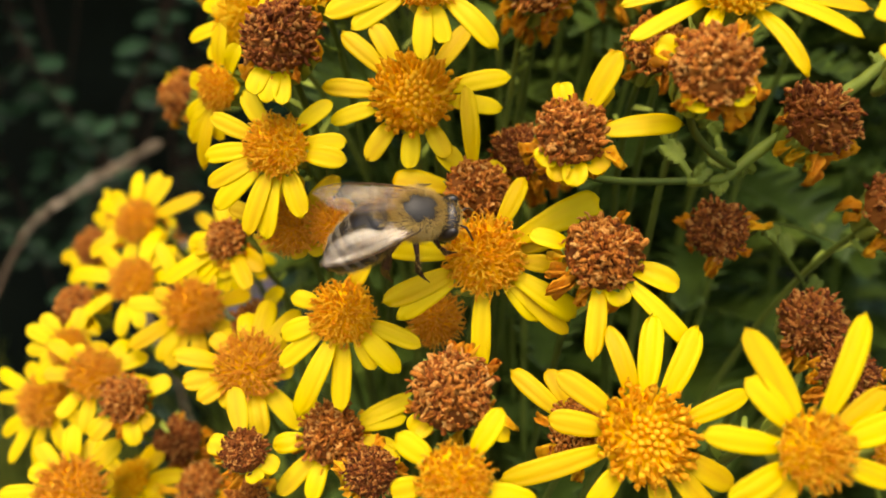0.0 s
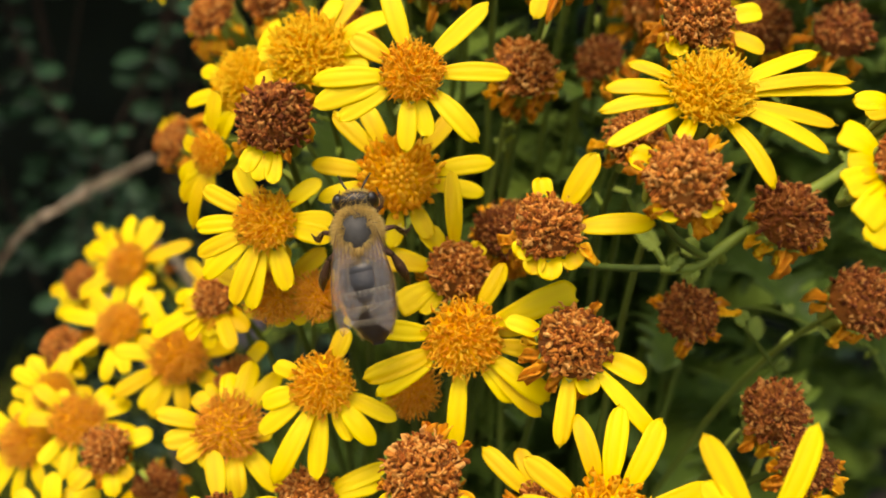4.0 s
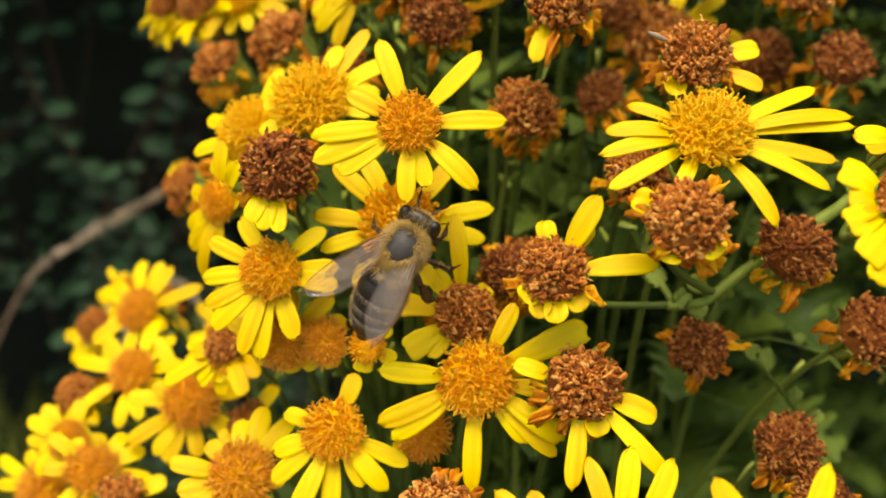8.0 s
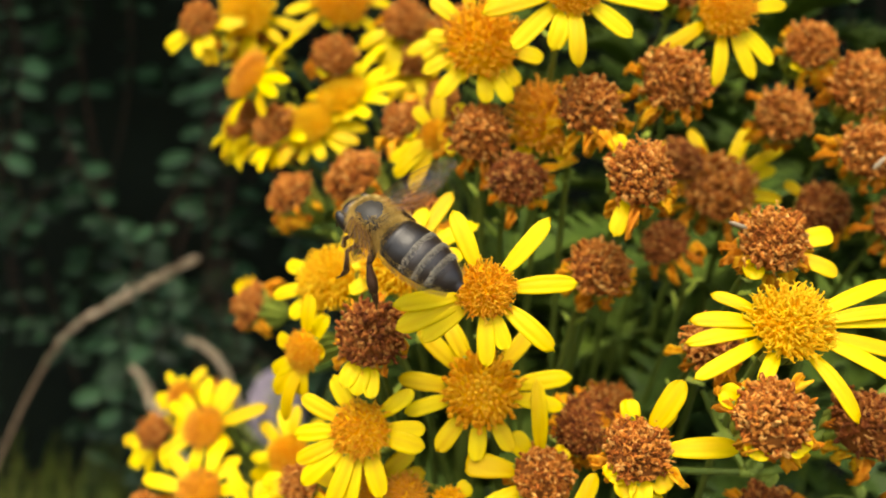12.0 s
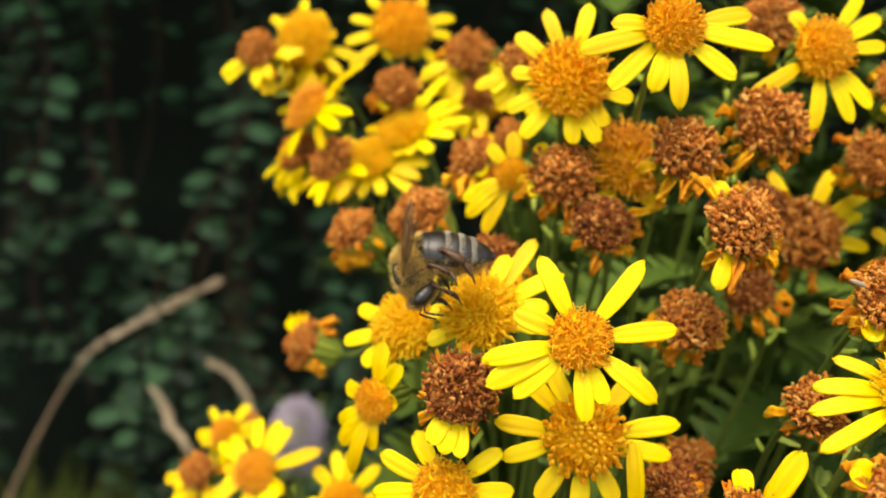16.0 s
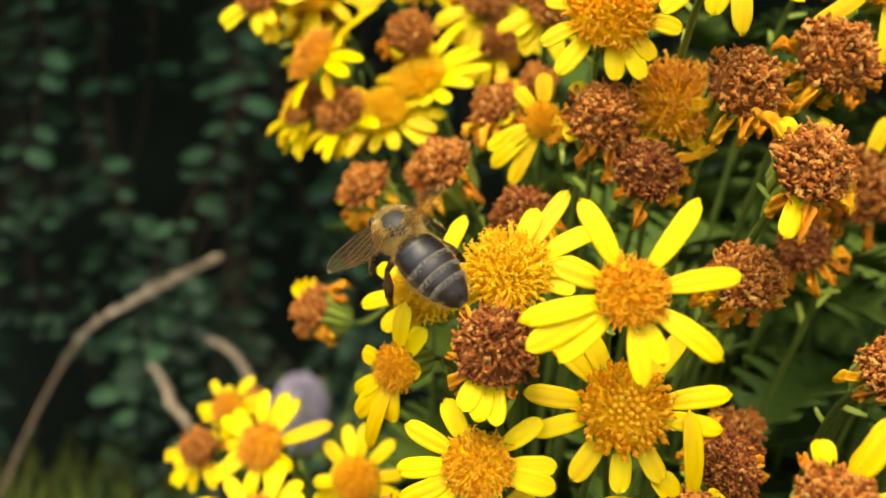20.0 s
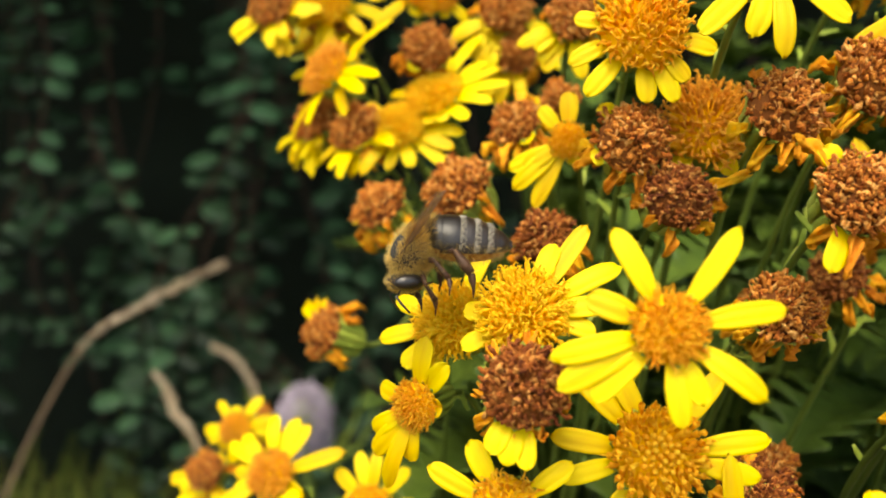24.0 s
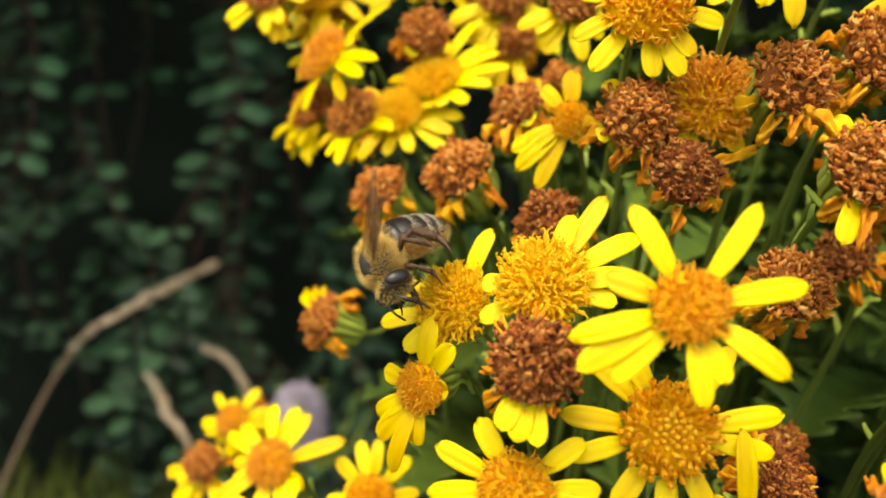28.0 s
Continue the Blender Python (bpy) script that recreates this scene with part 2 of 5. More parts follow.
FLORET_SKIN = {"fresh": GOLD, "fluffy": FLUFF, "amber": AMBER, "bud": BEAD, "brown": BROWN, "dark": DARK}
FLORET_COUNT = {"fresh": (185, 0.44), "fluffy": (270, 0.62), "amber": (190, 0.55), "bud": (125, 0.46), "brown": (230, 0.80), "dark": (210, 0.80)}
g = random.Random(3)
FLORETS = {k: [[floret_shape(k, ring, g) for _ in range(9)] for ring in (False, True)] for k in FLORET_SKIN}
FLORET_MESHES = {k: [[sh.mesh("floret", FLORET_SKIN[k]) for sh in two] for two in FLORETS[k]] for k in FLORETS}


def disc_layout(kind, seed):
    """Ring, variant and pose of every floret of a disc of radius 1."""
    g = random.Random(seed)
    n, h = FLORET_COUNT[kind]
    messy = {"brown": 0.5, "dark": 0.46, "bud": 0.2}.get(kind, 0.24)
    for i in range(n):
        p, d, s = dome(i, n, h, 0.96 if h < 0.7 else 0.92)
        ring = s > (0.46 if kind == "bud" else 0.62)
        if not (kind == "bud" and not ring):
            d = (d + Vector((g.uniform(-1, 1), g.uniform(-1, 1), g.uniform(-1, 1))) * messy).normalized()
        m = d.to_track_quat('Z', 'Y').to_matrix().to_4x4() @ Matrix.Rotation(g.uniform(0, 6.28), 4, 'Z')
        m.translation = p
        if h > 0.7:
            m.translation *= 1 + 0.30 * noise.noise(p * 1.9 + Vector((seed * 1.7, 0, 0)))
        yield ring, g.randrange(9), m


def disc_mesh(kind, layout):
    sh = Shape()
    for ring, k, m in layout:
        n0, one = len(sh.v), FLORETS[kind][ring][k]
        sh.v += [m @ v for v in one.v]
        sh.f += [tuple(n0 + i for i in f) for f in one.f]
    return sh.mesh("florets", FLORET_SKIN[kind])


DISCS = {k: [disc_mesh(k, disc_layout(k, 10 * j + len(k))) for j in range(3)] for k in FLORET_SKIN}
core_shape = {}
for h in (0.42, 0.62, 0.55, 0.80):
    core_shape[h] = Shape().lathe([(0.97 * math.cos(a), h * 0.96 * math.sin(a)) for a in (0, 0.3, 0.6, 0.9, 1.2, 1.45)], 14).mesh("core", CORE if h == 0.80 else GLOW_CORE)
CORE_OF = {"fresh": core_shape[0.42], "bud": core_shape[0.42], "fluffy": core_shape[0.62], "amber": core_shape[0.55], "brown": core_shape[0.80], "dark": core_shape[0.80]}


def involucre_mesh(seed):
    """The green cup of narrow bracts under a head, of radius 1 at its rim."""
    g = random.Random(seed)
    sh = Shape().lathe([(0.10, -1.75), (0.30, -1.55), (0.62, -1.3), (0.74, -0.9), (0.76, -0.4), (0.93, 0.0)], 12)
    for k in range(13):
        w = 2 * math.pi * k / 13 + g.uniform(-0.06, 0.06)
        rows = []
        for z, r, half in ((-1.4, 0.56, 0.10), (-0.9, 0.78, 0.155), (-0.4, 0.81, 0.15), (0.0, 0.95, 0.09), (0.12, 1.02, 0.02)):
            c, s = math.cos(w), math.sin(w)
            rows.append([(r * c + s * half, r * s - c * half, z), ((r + 0.05) * c, (r + 0.05) * s, z), (r * c - s * half, r * s + c * half, z)])
        sh.strap(rows, 0.03)
    return sh.mesh("involucre", GREEN)


INVOLUCRES = [involucre_mesh(j) for j in range(2)]
BRACTS = [Shape().strap([[(l * u, -w * l, b * u * u * l), (l * u, 0, b * u * u * l - 0.0002), (l * u, w * l, b * u * u * l)] for u, w in ((0, 0.06), (0.25, 0.10), (0.6, 0.085), (1, 0.01))], 0.0002).mesh("bract", GREEN) for l, b in ((0.0022, 0.25), (0.0028, -0.2), (0.0034, 0.35))]


def ray_mesh(start, length, width, style, g):
    """One strap-shaped ray along +x from start to length, in millimetres."""
    flat = style in "fw"
    nr, nc = (16, 7) if flat else (14, 5)
    rows = []
    arch = g.uniform(0.03, 0.13) if flat else g.uniform(0.1, 0.3)
    sway = g.uniform(-0.05, 0.05)
    groove = g.uniform(0.05, 0.10)
    curl = {"f": 0.0, "w": 0.0, "s": 0.6, "o": 0.9, "d": 2.0, "c": 5.0}[style]
    roll = g.uniform(-0.08, 0.14) if flat else g.uniform(0.5, 1.1)
    notch = [g.uniform(0.0, 0.05) for _ in range(nc)]
    span = length - start
    if style == "c":
        span *= 1.5
    x, z, head = start, -0.1, 0.25
    for i in range(nr):
        s = i / (nr - 1)
        wide = width * (0.50 + 0.46 * math.sin(1.571 * min(1, s / 0.5))) * (1.0 if s < 0.66 else max(0.03, 1 - ((s - 0.66) / 0.345) ** 2.2) ** 0.6)
        if style == "w":
            wide = width * (0.5 + 0.5 * min(1, s / 0.6)) * (1 if s < 0.9 else 1 - 1.6 * (s - 0.9))
        elif style in "ocd":
            wide *= 1 - 0.5 * s
        if flat:
            x, z = start + span * s, arch * span * 4 * s * (1 - s) - 0.1
        elif i:
            ang = 0.35 - curl * s * s
            x += span / (nr - 1) * math.cos(ang)
            z += span / (nr - 1) * math.sin(ang)
        row = []
        for j in range(nc):
            u = 2 * j / (nc - 1) - 1
            ripple = groove * width * (math.cos(u * math.pi * 2.0) - 1) * 0.5 * min(1, s * 4) * (1 if s < 0.93 else 0.4)
            dry = 0 if style in "fsw" else 0.5 * width * math.sin(9 * s + 4 * u + roll * 9)
            row.append((x - notch[j] * span * (s > 0.97) - (abs(u) ** 2) * 0.02 * span * s, u * wide * 0.5 + sway * span * s * s, z + ripple - roll * 0.25 * wide * u * u * (1 if flat else -1) + dry))
        rows.append([tuple(c * 0.001 for c in p) for p in row])
    return Shape().strap(rows, 0.00012).mesh("ray", RAY if style in "fsw" else RAY_DRY)


HIGH_CORE = (0.012, 0.190, 0.56)
CORES = ((-0.045, 0.165, 0.52), (0.0, 0.175, 0.53), (0.035, 0.17, 0.52))
LABELS = {
    "fresh": "yellow ragwort flower with an open golden disc", "fluffy": "bright yellow ragwort flower with a fluffy orange disc",
    "bud": "yellow ragwort flower with a beaded half-open disc", "brown": "withered brown ragwort head with crumpled florets",
    "dark": "dead dark brown ragwort head on green stalk", "amber": "fading amber ragwort flower with tired rays"}


def flower(kind, place, facing, radius, rays, slim=1.0, full=False, pick=False, joint=None, loose=False):
    """A ragwort head at place that faces a direction; radius in mm; rays are (degrees round, reach in mm, style)."""
    g = random.Random(int(abs(place[0] * 91e5) + place[2] * 37e5))
    n = Vector(facing).normalized()
    ax = (Vector((1, 0, 0)) - n.x * n).normalized()
    m = Matrix((ax, n.cross(ax), n)).transposed().to_4x4()
    m.translation = place
    head = new("ragwort_flower")
    head.matrix_basis = m
    tagged(head, LABELS[kind], "flower", "ragwort flower heads")
    r = radius * 0.001
    turn = Matrix.Rotation(g.uniform(0, 6.28), 4, 'Z') @ Matrix.Diagonal((r, r, r, 1))
    part("disc_core", CORE_OF[kind], head, turn)
    if pick:
        layout = list(disc_layout(kind, radius))
        for ring, k, fm in layout[-300:]:
            part("floret", FLORET_MESHES[kind][ring][k], head, turn @ fm)
        if len(layout) > 300:
            part("disc", disc_mesh(kind, layout[:-300]), head, turn, kind="stuff")
    else:
        part("disc", g.choice(DISCS[kind]), head, turn, kind="stuff")
    part("involucre", g.choice(INVOLUCRES), head, Matrix.Rotation(g.uniform(0, 6.28), 4, 'Z') @ Matrix.Diagonal((r * 1.0, r * 1.0, 0.0038, 1)))
    if full:
        rays = list(rays)
        have = [r[0] for r in rays]
        usual = max([r[1] for r in rays] + [radius * 2.6])
        for deg in range(0, 360, 26):
            if g.random() < 0.9 and all(abs((deg - o + 180) % 360 - 180) > 21 for o in have):
                rays.append((deg + g.uniform(-8, 8), min(usual * 1.1, radius * 3.3) * g.uniform(0.7, 1.0), "f", -radius * g.uniform(-0.15, 0.7)))
    if kind in ("brown", "dark"):
        rays = list(rays)
        if loose:
            rays += [(-90 + g.uniform(-95, 95), radius * g.uniform(1.8, 2.7), g.choice("fsf"), -radius * g.uniform(0.2, 0.9)) for _ in range(9)]
        for _ in range(g.randint(8, 12)):
            rays.append((g.gauss(-90, 75), radius * g.uniform(1.35, 2.1), "d", -radius * g.uniform(0.3, 1.2)))
    for deg, reach, style, *lift in rays:
        rise = math.atan2(lift[0], reach) if lift else 0.0
        wide = {"f": 2.05, "w": 2.7, "s": 2.1, "o": 1.4, "d": 1.5, "c": 1.8}[style] * g.uniform(0.88, 1.12) * slim
        me = ray_mesh(radius * 0.82, max(reach, radius * 1.25), wide, style, g)
        part("ray", me, head, Matrix.Rotation(radians(deg), 4, 'Z') @ Matrix.Translation((0, 0, g.uniform(-0.0002, 0.0002))) @ Matrix.Rotation(-rise, 4, 'Y'), "dried orange ray" if style in "ocd" else "")
    end = min(CORES, key=lambda c: abs(c[0] - place[0])) if place[2] < 0.75 else HIGH_CORE
    if place[0] > 0.02:
        end = (end[0] * 0.3 + place[0] * 0.8, end[1], end[2])
    end = m.inverted() @ (Vector(joint) if joint else Vector(end) + Vector((g.uniform(-0.03, 0.03), g.uniform(-0.02, 0.03), g.uniform(-0.01, 0.03))))
    back = m.inverted()
    a, b = Vector((0, 0, -0.0062)), Vector((0, 0, -0.014 if joint else -0.020))
    drop = end if joint else back @ Vector((place[0] * (0.7 if place[2] < 0.725 else 0.25 if place[0] < 0 else 0.8) + g.uniform(-0.003, 0.003), place[1] + g.uniform(0.022, 0.036), place[2] - g.uniform(0.03, 0.05)))
    line = []
    for i in range(16):
        s = i / 15
        line.append(a * (1 - s) ** 3 + 3 * b * s * (1 - s) ** 2 + 3 * drop * s * s * (1 - s) + end * s ** 3)
    for i in () if joint else (1, 2, 3):
        d = (line[i + 1] - line[i]).normalized()
        o = d.cross(Vector((g.uniform(-1, 1), g.uniform(-1, 1), 0.3))).normalized()
        q = (o + d * -0.6).to_track_quat('X', 'Z').to_matrix().to_4x4()
        q.translation = line[i]
        part("bract", g.choice(BRACTS), head, q)
    part("stalk", Shape().tube(line, [0.00040 + (0.00006 if joint else 0.00022) * (i / 15) for i in range(16)], 6).mesh("stalk", STEM_SHADED), head)
    return head


LONG_RAYED = flower('fresh', (-0.0017, 0.0796, 0.7467), (0.005, -0.909, 0.416), 2.80, ((107, 8.9, 'f'), (42, 9.9, 'f'), (2, 9.4, 'f'), (-45, 9.1, 'f'), (-77, 6.3, 'f'), (-95, 7.6, 'f'), (-146, 8.2, 'f'), (-162, 9.8, 'f'), (-174, 9.4, 'f'), (151, 6.7, 'f'),), pick=True)
flower('fluffy', (0.0256, 0.0779, 0.7463), (0.003, -0.737, 0.676), 3.39, ((157, 7.9, 'f'), (179, 9.7, 'f'), (-168, 10.5, 'f'), (-148, 11.4, 'f'), (26, 12.4, 'f'), (10, 14.2, 'f'), (-15, 12.1, 'f'), (-28, 12.0, 'f'), (-61, 10.9, 'f'), (5, 14.2, 'f'), (-120, 7.4, 'f'),), slim=0.74, pick=True)
flower('brown', (0.0221, 0.0705, 0.7400), (-0.046, -0.804, 0.592), 3.30, ((169, 5.2, 'o'), (121, 4.4, 'c'), (-33, 5.0, 'o'), (-129, 4.4, 'o'), (49, 6.4, 'c'), (154, 4.9, 's'), (-118, 3.7, 's'), (-53, 3.8, 's'),), pick=True, joint=(0.0308, 0.0874, 0.7272))
flower('brown', (0.0118, 0.0760, 0.7335), (-0.096, -0.801, 0.591), 3.12, ((53, 8.5, 'f', 4.0), (3, 10.1, 'f'), (98, 5.2, 's'), (-35, 5.9, 'o'), (-89, 5.2, 's'), (-135, 4.1, 's'), (52, 5.8, 's'), (-54, 4.7, 's'), (-111, 4.9, 's'),), pick=True, joint=(0.0256, 0.0865, 0.7261))
flower('dark', (0.0307, 0.0903, 0.7193), (-0.296, -0.761, 0.578), 3.19, ((-3, 5.9, 'o'), (-69, 4.0, 'o'),), joint=(0.0350, 0.0896, 0.7203))
BEE_STOOD = flower('fresh', (0.0048, 0.0785, 0.7211), (0.005, -0.917, 0.398), 3.73, ((175, 10.2, 'f'), (-154, 11.2, 'f'), (-145, 10.7, 'f'), (-94, 11.5, 'f'), (-45, 11.4, 'f'), (-9, 9.2, 'f'), (27, 12.4, 'w', 2.2), (62, 8.9, 'f'), (14, 7.2, 'f'), (-51, 8.3, 'f'), (-34, 10.8, 'w'),), pick=True)
flower('brown', (0.0148, 0.0744, 0.7226), (0.054, -0.804, 0.593), 3.60, ((-98, 10.1, 'f'), (-74, 5.2, 's'), (-25, 7.8, 's'), (-50, 12.3, 'f'), (-144, 6.8, 'o'), (59, 5.0, 'o'), (164, 7.0, 'f'),), pick=True)
flower('fresh', (-0.0100, 0.0793, 0.7147), (-0.047, -0.888, 0.457), 3.18, ((160, 5.7, 'f'), (-162, 6.8, 'f'), (-142, 8.4, 'f'), (-112, 11.5, 'f'), (-91, 10.0, 'f'), (-58, 6.6, 'f'), (-45, 8.4, 'f'), (-23, 8.7, 'f'), (68, 6.4, 'f'), (-150, 5.2, 'f'),), pick=True)
LEFT_HEAD = flower('fresh', (-0.0165, 0.0844, 0.7306), (-0.095, -0.921, 0.378), 3.04, ((122, 6.8, 'f'), (156, 7.9, 'f'), (-175, 7.8, 'f'), (-151, 8.3, 'f'), (-137, 9.1, 'f'), (-110, 9.6, 'f'), (-99, 9.6, 'f'), (-69, 7.7, 'f'), (2, 7.2, 'f'), (-14, 7.3, 'f'), (39, 7.2, 'f'),), pick=True)
DARK_HEAD = flower('dark', (-0.0155, 0.0858, 0.7411), (0.004, -0.805, 0.593), 3.62, ((-100, 6.8, 'f'), (-87, 7.0, 'f'), (-19, 4.6, 'c'), (-69, 4.9, 'o'), (-115, 6.4, 'f'),))
flower('brown', (0.0036, 0.0845, 0.7257), (0.104, -0.800, 0.591), 3.24, ((99, 11.0, 'f', 5.0), (51, 4.2, 's'), (172, 8.6, 'w'), (-146, 7.4, 'w'), (129, 5.9, 's'), (-128, 6.0, 'f'),), pick=True, joint=(0.0077, 0.0929, 0.7178))
flower('dark', (0.0083, 0.0912, 0.7279), (0.004, -0.805, 0.593), 2.76, ())
flower('brown', (0.0110, 0.1023, 0.7447), (0.104, -0.800, 0.591), 3.57, ((-20, 5.1, 'o'), (-122, 3.2, 'o'),))
BEADED = flower('bud', (-0.0026, 0.0877, 0.7350), (0.003, -0.890, 0.457), 3.95, ((174, 9.6, 'f'), (-163, 9.1, 'f'), (-126, 8.4, 'f'), (-93, 7.8, 'f'), (-63, 7.4, 'f'), (-10, 9.3, 'f'), (11, 10.3, 'f'), (51, 9.8, 'f'), (138, 10.2, 'f'), (118, 8.9, 'f'),), pick=True)
OVER_HEAD = flower('brown', (0.0266, 0.0879, 0.7521), (0.004, -0.805, 0.593), 3.44, ((-146, 5.2, 'c'), (-125, 5.2, 's'), (-31, 7.5, 's'), (6, 6.7, 's'), (-41, 4.9, 'o'),))
FLUFFY_HEAD = flower('fluffy', (-0.0142, 0.0954, 0.7455), (-0.087, -0.798, 0.596), 3.76, ((56, 11.5, 'f'), (30, 10.7, 'f'), (69, 8.0, 'f'), (7, 7.8, 'f'), (117, 4.9, 's'), (178, 5.8, 'f'), (-148, 6.8, 'f'), (-12, 7.0, 'f'),), pick=True)
LAST_HEAD = flower('fluffy', (-0.0223, 0.1021, 0.7411), (-0.336, -0.779, 0.529), 3.5, ((68, 9.1, 'f'), (-171, 8.7, 'f'), (-139, 7.1, 'f'), (63, 4.7, 'f'), (157, 7.5, 'f'), (-117, 5.1, 'f'),), pick=True)
LOW_HEAD = flower('fresh', (-0.0253, 0.0979, 0.7338), (-0.468, -0.873, 0.134), 2.49, ((-130, 8.2, 'f'), (-108, 10.1, 'f'), (167, 4.7, 'f'), (5, 3.1, 's'), (81, 7.3, 'f'), (53, 6.1, 's'), (-145, 6.6, 'f'), (-95, 6.1, 'f'),), pick=True)
flower('brown', (-0.0422, 0.1410, 0.7257), (-0.796, -0.454, 0.400), 3.72, ((109, 7.0, 's'), (134, 10.7, 's'), (123, 8.9, 's'),), joint=(-0.0250, 0.1602, 0.7366))
flower('brown', (-0.0337, 0.1354, 0.7465), (-0.505, -0.490, 0.710), 3.72, ((-175, 5.1, 's'), (-69, 5.2, 'o'),))
flower('brown', (-0.0226, 0.1292, 0.7506), (-0.505, -0.490, 0.710), 4.35, ((-129, 4.1, 'o'), (-39, 4.7, 'o'),))
flower('brown', (-0.0156, 0.1337, 0.7589), (-0.505, -0.490, 0.710), 3.48, ((-150, 6.3, 'o'), (-104, 8.2, 'o'), (83, 9.0, 'c'), (-65, 4.3, 's'),))
flower('fresh', (-0.0100, 0.1199, 0.7589), (-0.217, -0.952, 0.215), 2.17, ((-153, 8.0, 'f'), (-137, 8.9, 'f'), (-116, 9.1, 'f'), (-66, 2.7, 'f'), (92, 6.0, 'f'), (133, 5.5, 'f'), (-148, 6.3, 'f'),))
flower('brown', (-0.0043, 0.1095, 0.7602), (-0.033, -0.848, 0.528), 3.80, ((-106, 4.7, 'o'), (-152, 4.7, 'f'), (126, 5.5, 'f'), (-66, 4.3, 'o'),))
flower('dark', (0.0005, 0.1077, 0.7548), (0.117, -0.838, 0.533), 3.66, ((21, 9.1, 'o'), (-135, 5.0, 'o'), (-58, 4.4, 'o'), (-9, 5.6, 'o'),))
flower('brown', (0.0086, 0.1024, 0.7646), (0.067, -0.844, 0.532), 3.64, ((-95, 6.5, 'o'), (-77, 5.9, 'o'), (-23, 5.9, 'o'), (127, 5.1, 'o'), (-51, 6.0, 'o'),))
flower('brown', (0.0137, 0.0954, 0.7576), (0.020, -0.848, 0.530), 3.63, ((122, 5.6, 's'), (132, 8.1, 'o'), (-113, 7.9, 'f'), (-100, 8.3, 'o'), (-50, 5.8, 'o'),))
flower('amber', (0.0047, 0.1143, 0.7617), (-0.034, -0.831, 0.555), 4.55, ((-67, 6.2, 'f'), (-125, 7.2, 'f'), (-29, 6.4, 'o'), (-150, 6.7, 'o'),))
flower('fresh', (-0.0043, 0.1097, 0.7719), (-0.015, -0.934, 0.357), 4.55, ((173, 7.1, 'f'), (-151, 8.6, 'f'), (-125, 9.4, 'f'), (-85, 8.1, 'f'), (-66, 8.7, 'f'), (-15, 8.1, 'f'), (109, 9.5, 'f'), (77, 10.2, 'f'), (-50, 7.4, 'f'), (140, 8.8, 'f'),))
flower('fresh', (0.0057, 0.1007, 0.7781), (0.037, -0.943, 0.331), 3.13, ((-161, 11.0, 'f'), (-134, 10.2, 'f'), (-106, 7.9, 'f'), (-86, 9.4, 'f'), (-39, 8.8, 'f'), (-9, 11.3, 'f'), (-5, 6.1, 'f'), (14, 8.9, 'f'), (179, 6.9, 'f'), (72, 7.0, 'f'),))
flower('fresh', (0.0271, 0.1153, 0.7767), (0.137, -0.939, 0.315), 3.71, ((-143, 11.9, 'f'), (-96, 10.6, 'f'), (-68, 9.9, 'f'), (-45, 9.6, 'f'), (7, 8.7, 'f'), (55, 9.6, 'f'), (33, 9.4, 'f'), (132, 6.2, 'f'),))
flower('brown', (0.0202, 0.1104, 0.7675), (0.025, -0.856, 0.516), 4.14, ((-76, 6.3, 'o'), (-126, 8.7, 'o'), (-39, 5.8, 'o'), (157, 3.7, 'o'),))
flower('brown', (0.0250, 0.1307, 0.7805), (0.025, -0.856, 0.516), 3.74, ((-50, 4.4, 'c'),))
flower('brown', (0.0392, 0.1243, 0.7623), (0.025, -0.856, 0.516), 3.95, ((-140, 6.0, 'o'),))
flower('brown', (0.0322, 0.1282, 0.7508), (0.011, -0.836, 0.548), 5.08, ((108, 11.0, 'f'), (62, 12.8, 'f'), (37, 13.6, 'f'), (24, 10.3, 'f'), (-7, 9.9, 'f'), (-35, 5.5, 'f'),))
flower('dark', (0.0230, 0.1187, 0.7442), (-0.502, -0.507, 0.700), 3.42, ((36, 4.6, 'o'),))
flower('fluffy', (-0.0278, 0.1498, 0.7615), (-0.30, -0.560, 0.77), 3.76, ((20, 11.0, 'f'), (0, 12.0, 'f'), (-22, 10.0, 'f'), (-48, 8.5, 'f'), (62, 15.4, 'f'), (38, 10.3, 'f'), (10, 6.5, 'f'), (-74, 6.5, 'f'), (-98, 5.9, 'f'), (161, 8.1, 'f'), (80, 10.0, 'f'), (-134, 6.8, 'f'),))
flower('brown', (-0.0293, 0.1505, 0.7685), (0.025, -0.856, 0.516), 3.58, ((-119, 4.0, 's'), (16, 4.1, 's'),))
flower('fresh', (-0.0302, 0.1631, 0.7788), (0.279, -0.888, 0.366), 5.02, ((177, 9.5, 'f'), (-158, 11.0, 'f'), (-135, 12.5, 'f'), (23, 10.9, 'f'), (1, 9.7, 'f'), (-38, 8.7, 'f'), (142, 8.3, 'f'), (58, 8.2, 'f'), (-112, 4.7, 'f'), (-58, 5.6, 'f'),), full=True)
flower('brown', (-0.0467, 0.1664, 0.7717), (0.025, -0.856, 0.516), 3.76, ((-3, 3.7, 'o'),), loose=True)
flower('fluffy', (-0.0472, 0.1629, 0.7760), (-0.168, -0.904, 0.394), 4.45, ((-158, 8.5, 'f'), (-128, 7.0, 'f'), (69, 6.3, 'f'), (146, 9.2, 'f'), (15, 5.0, 'f'),), full=True)
flower('brown', (-0.0550, 0.1582, 0.7739), (-0.176, -0.846, 0.504), 3.27, ((-83, 7.7, 'f'), (-12, 7.2, 'f'), (-62, 6.6, 'f'),), loose=True)
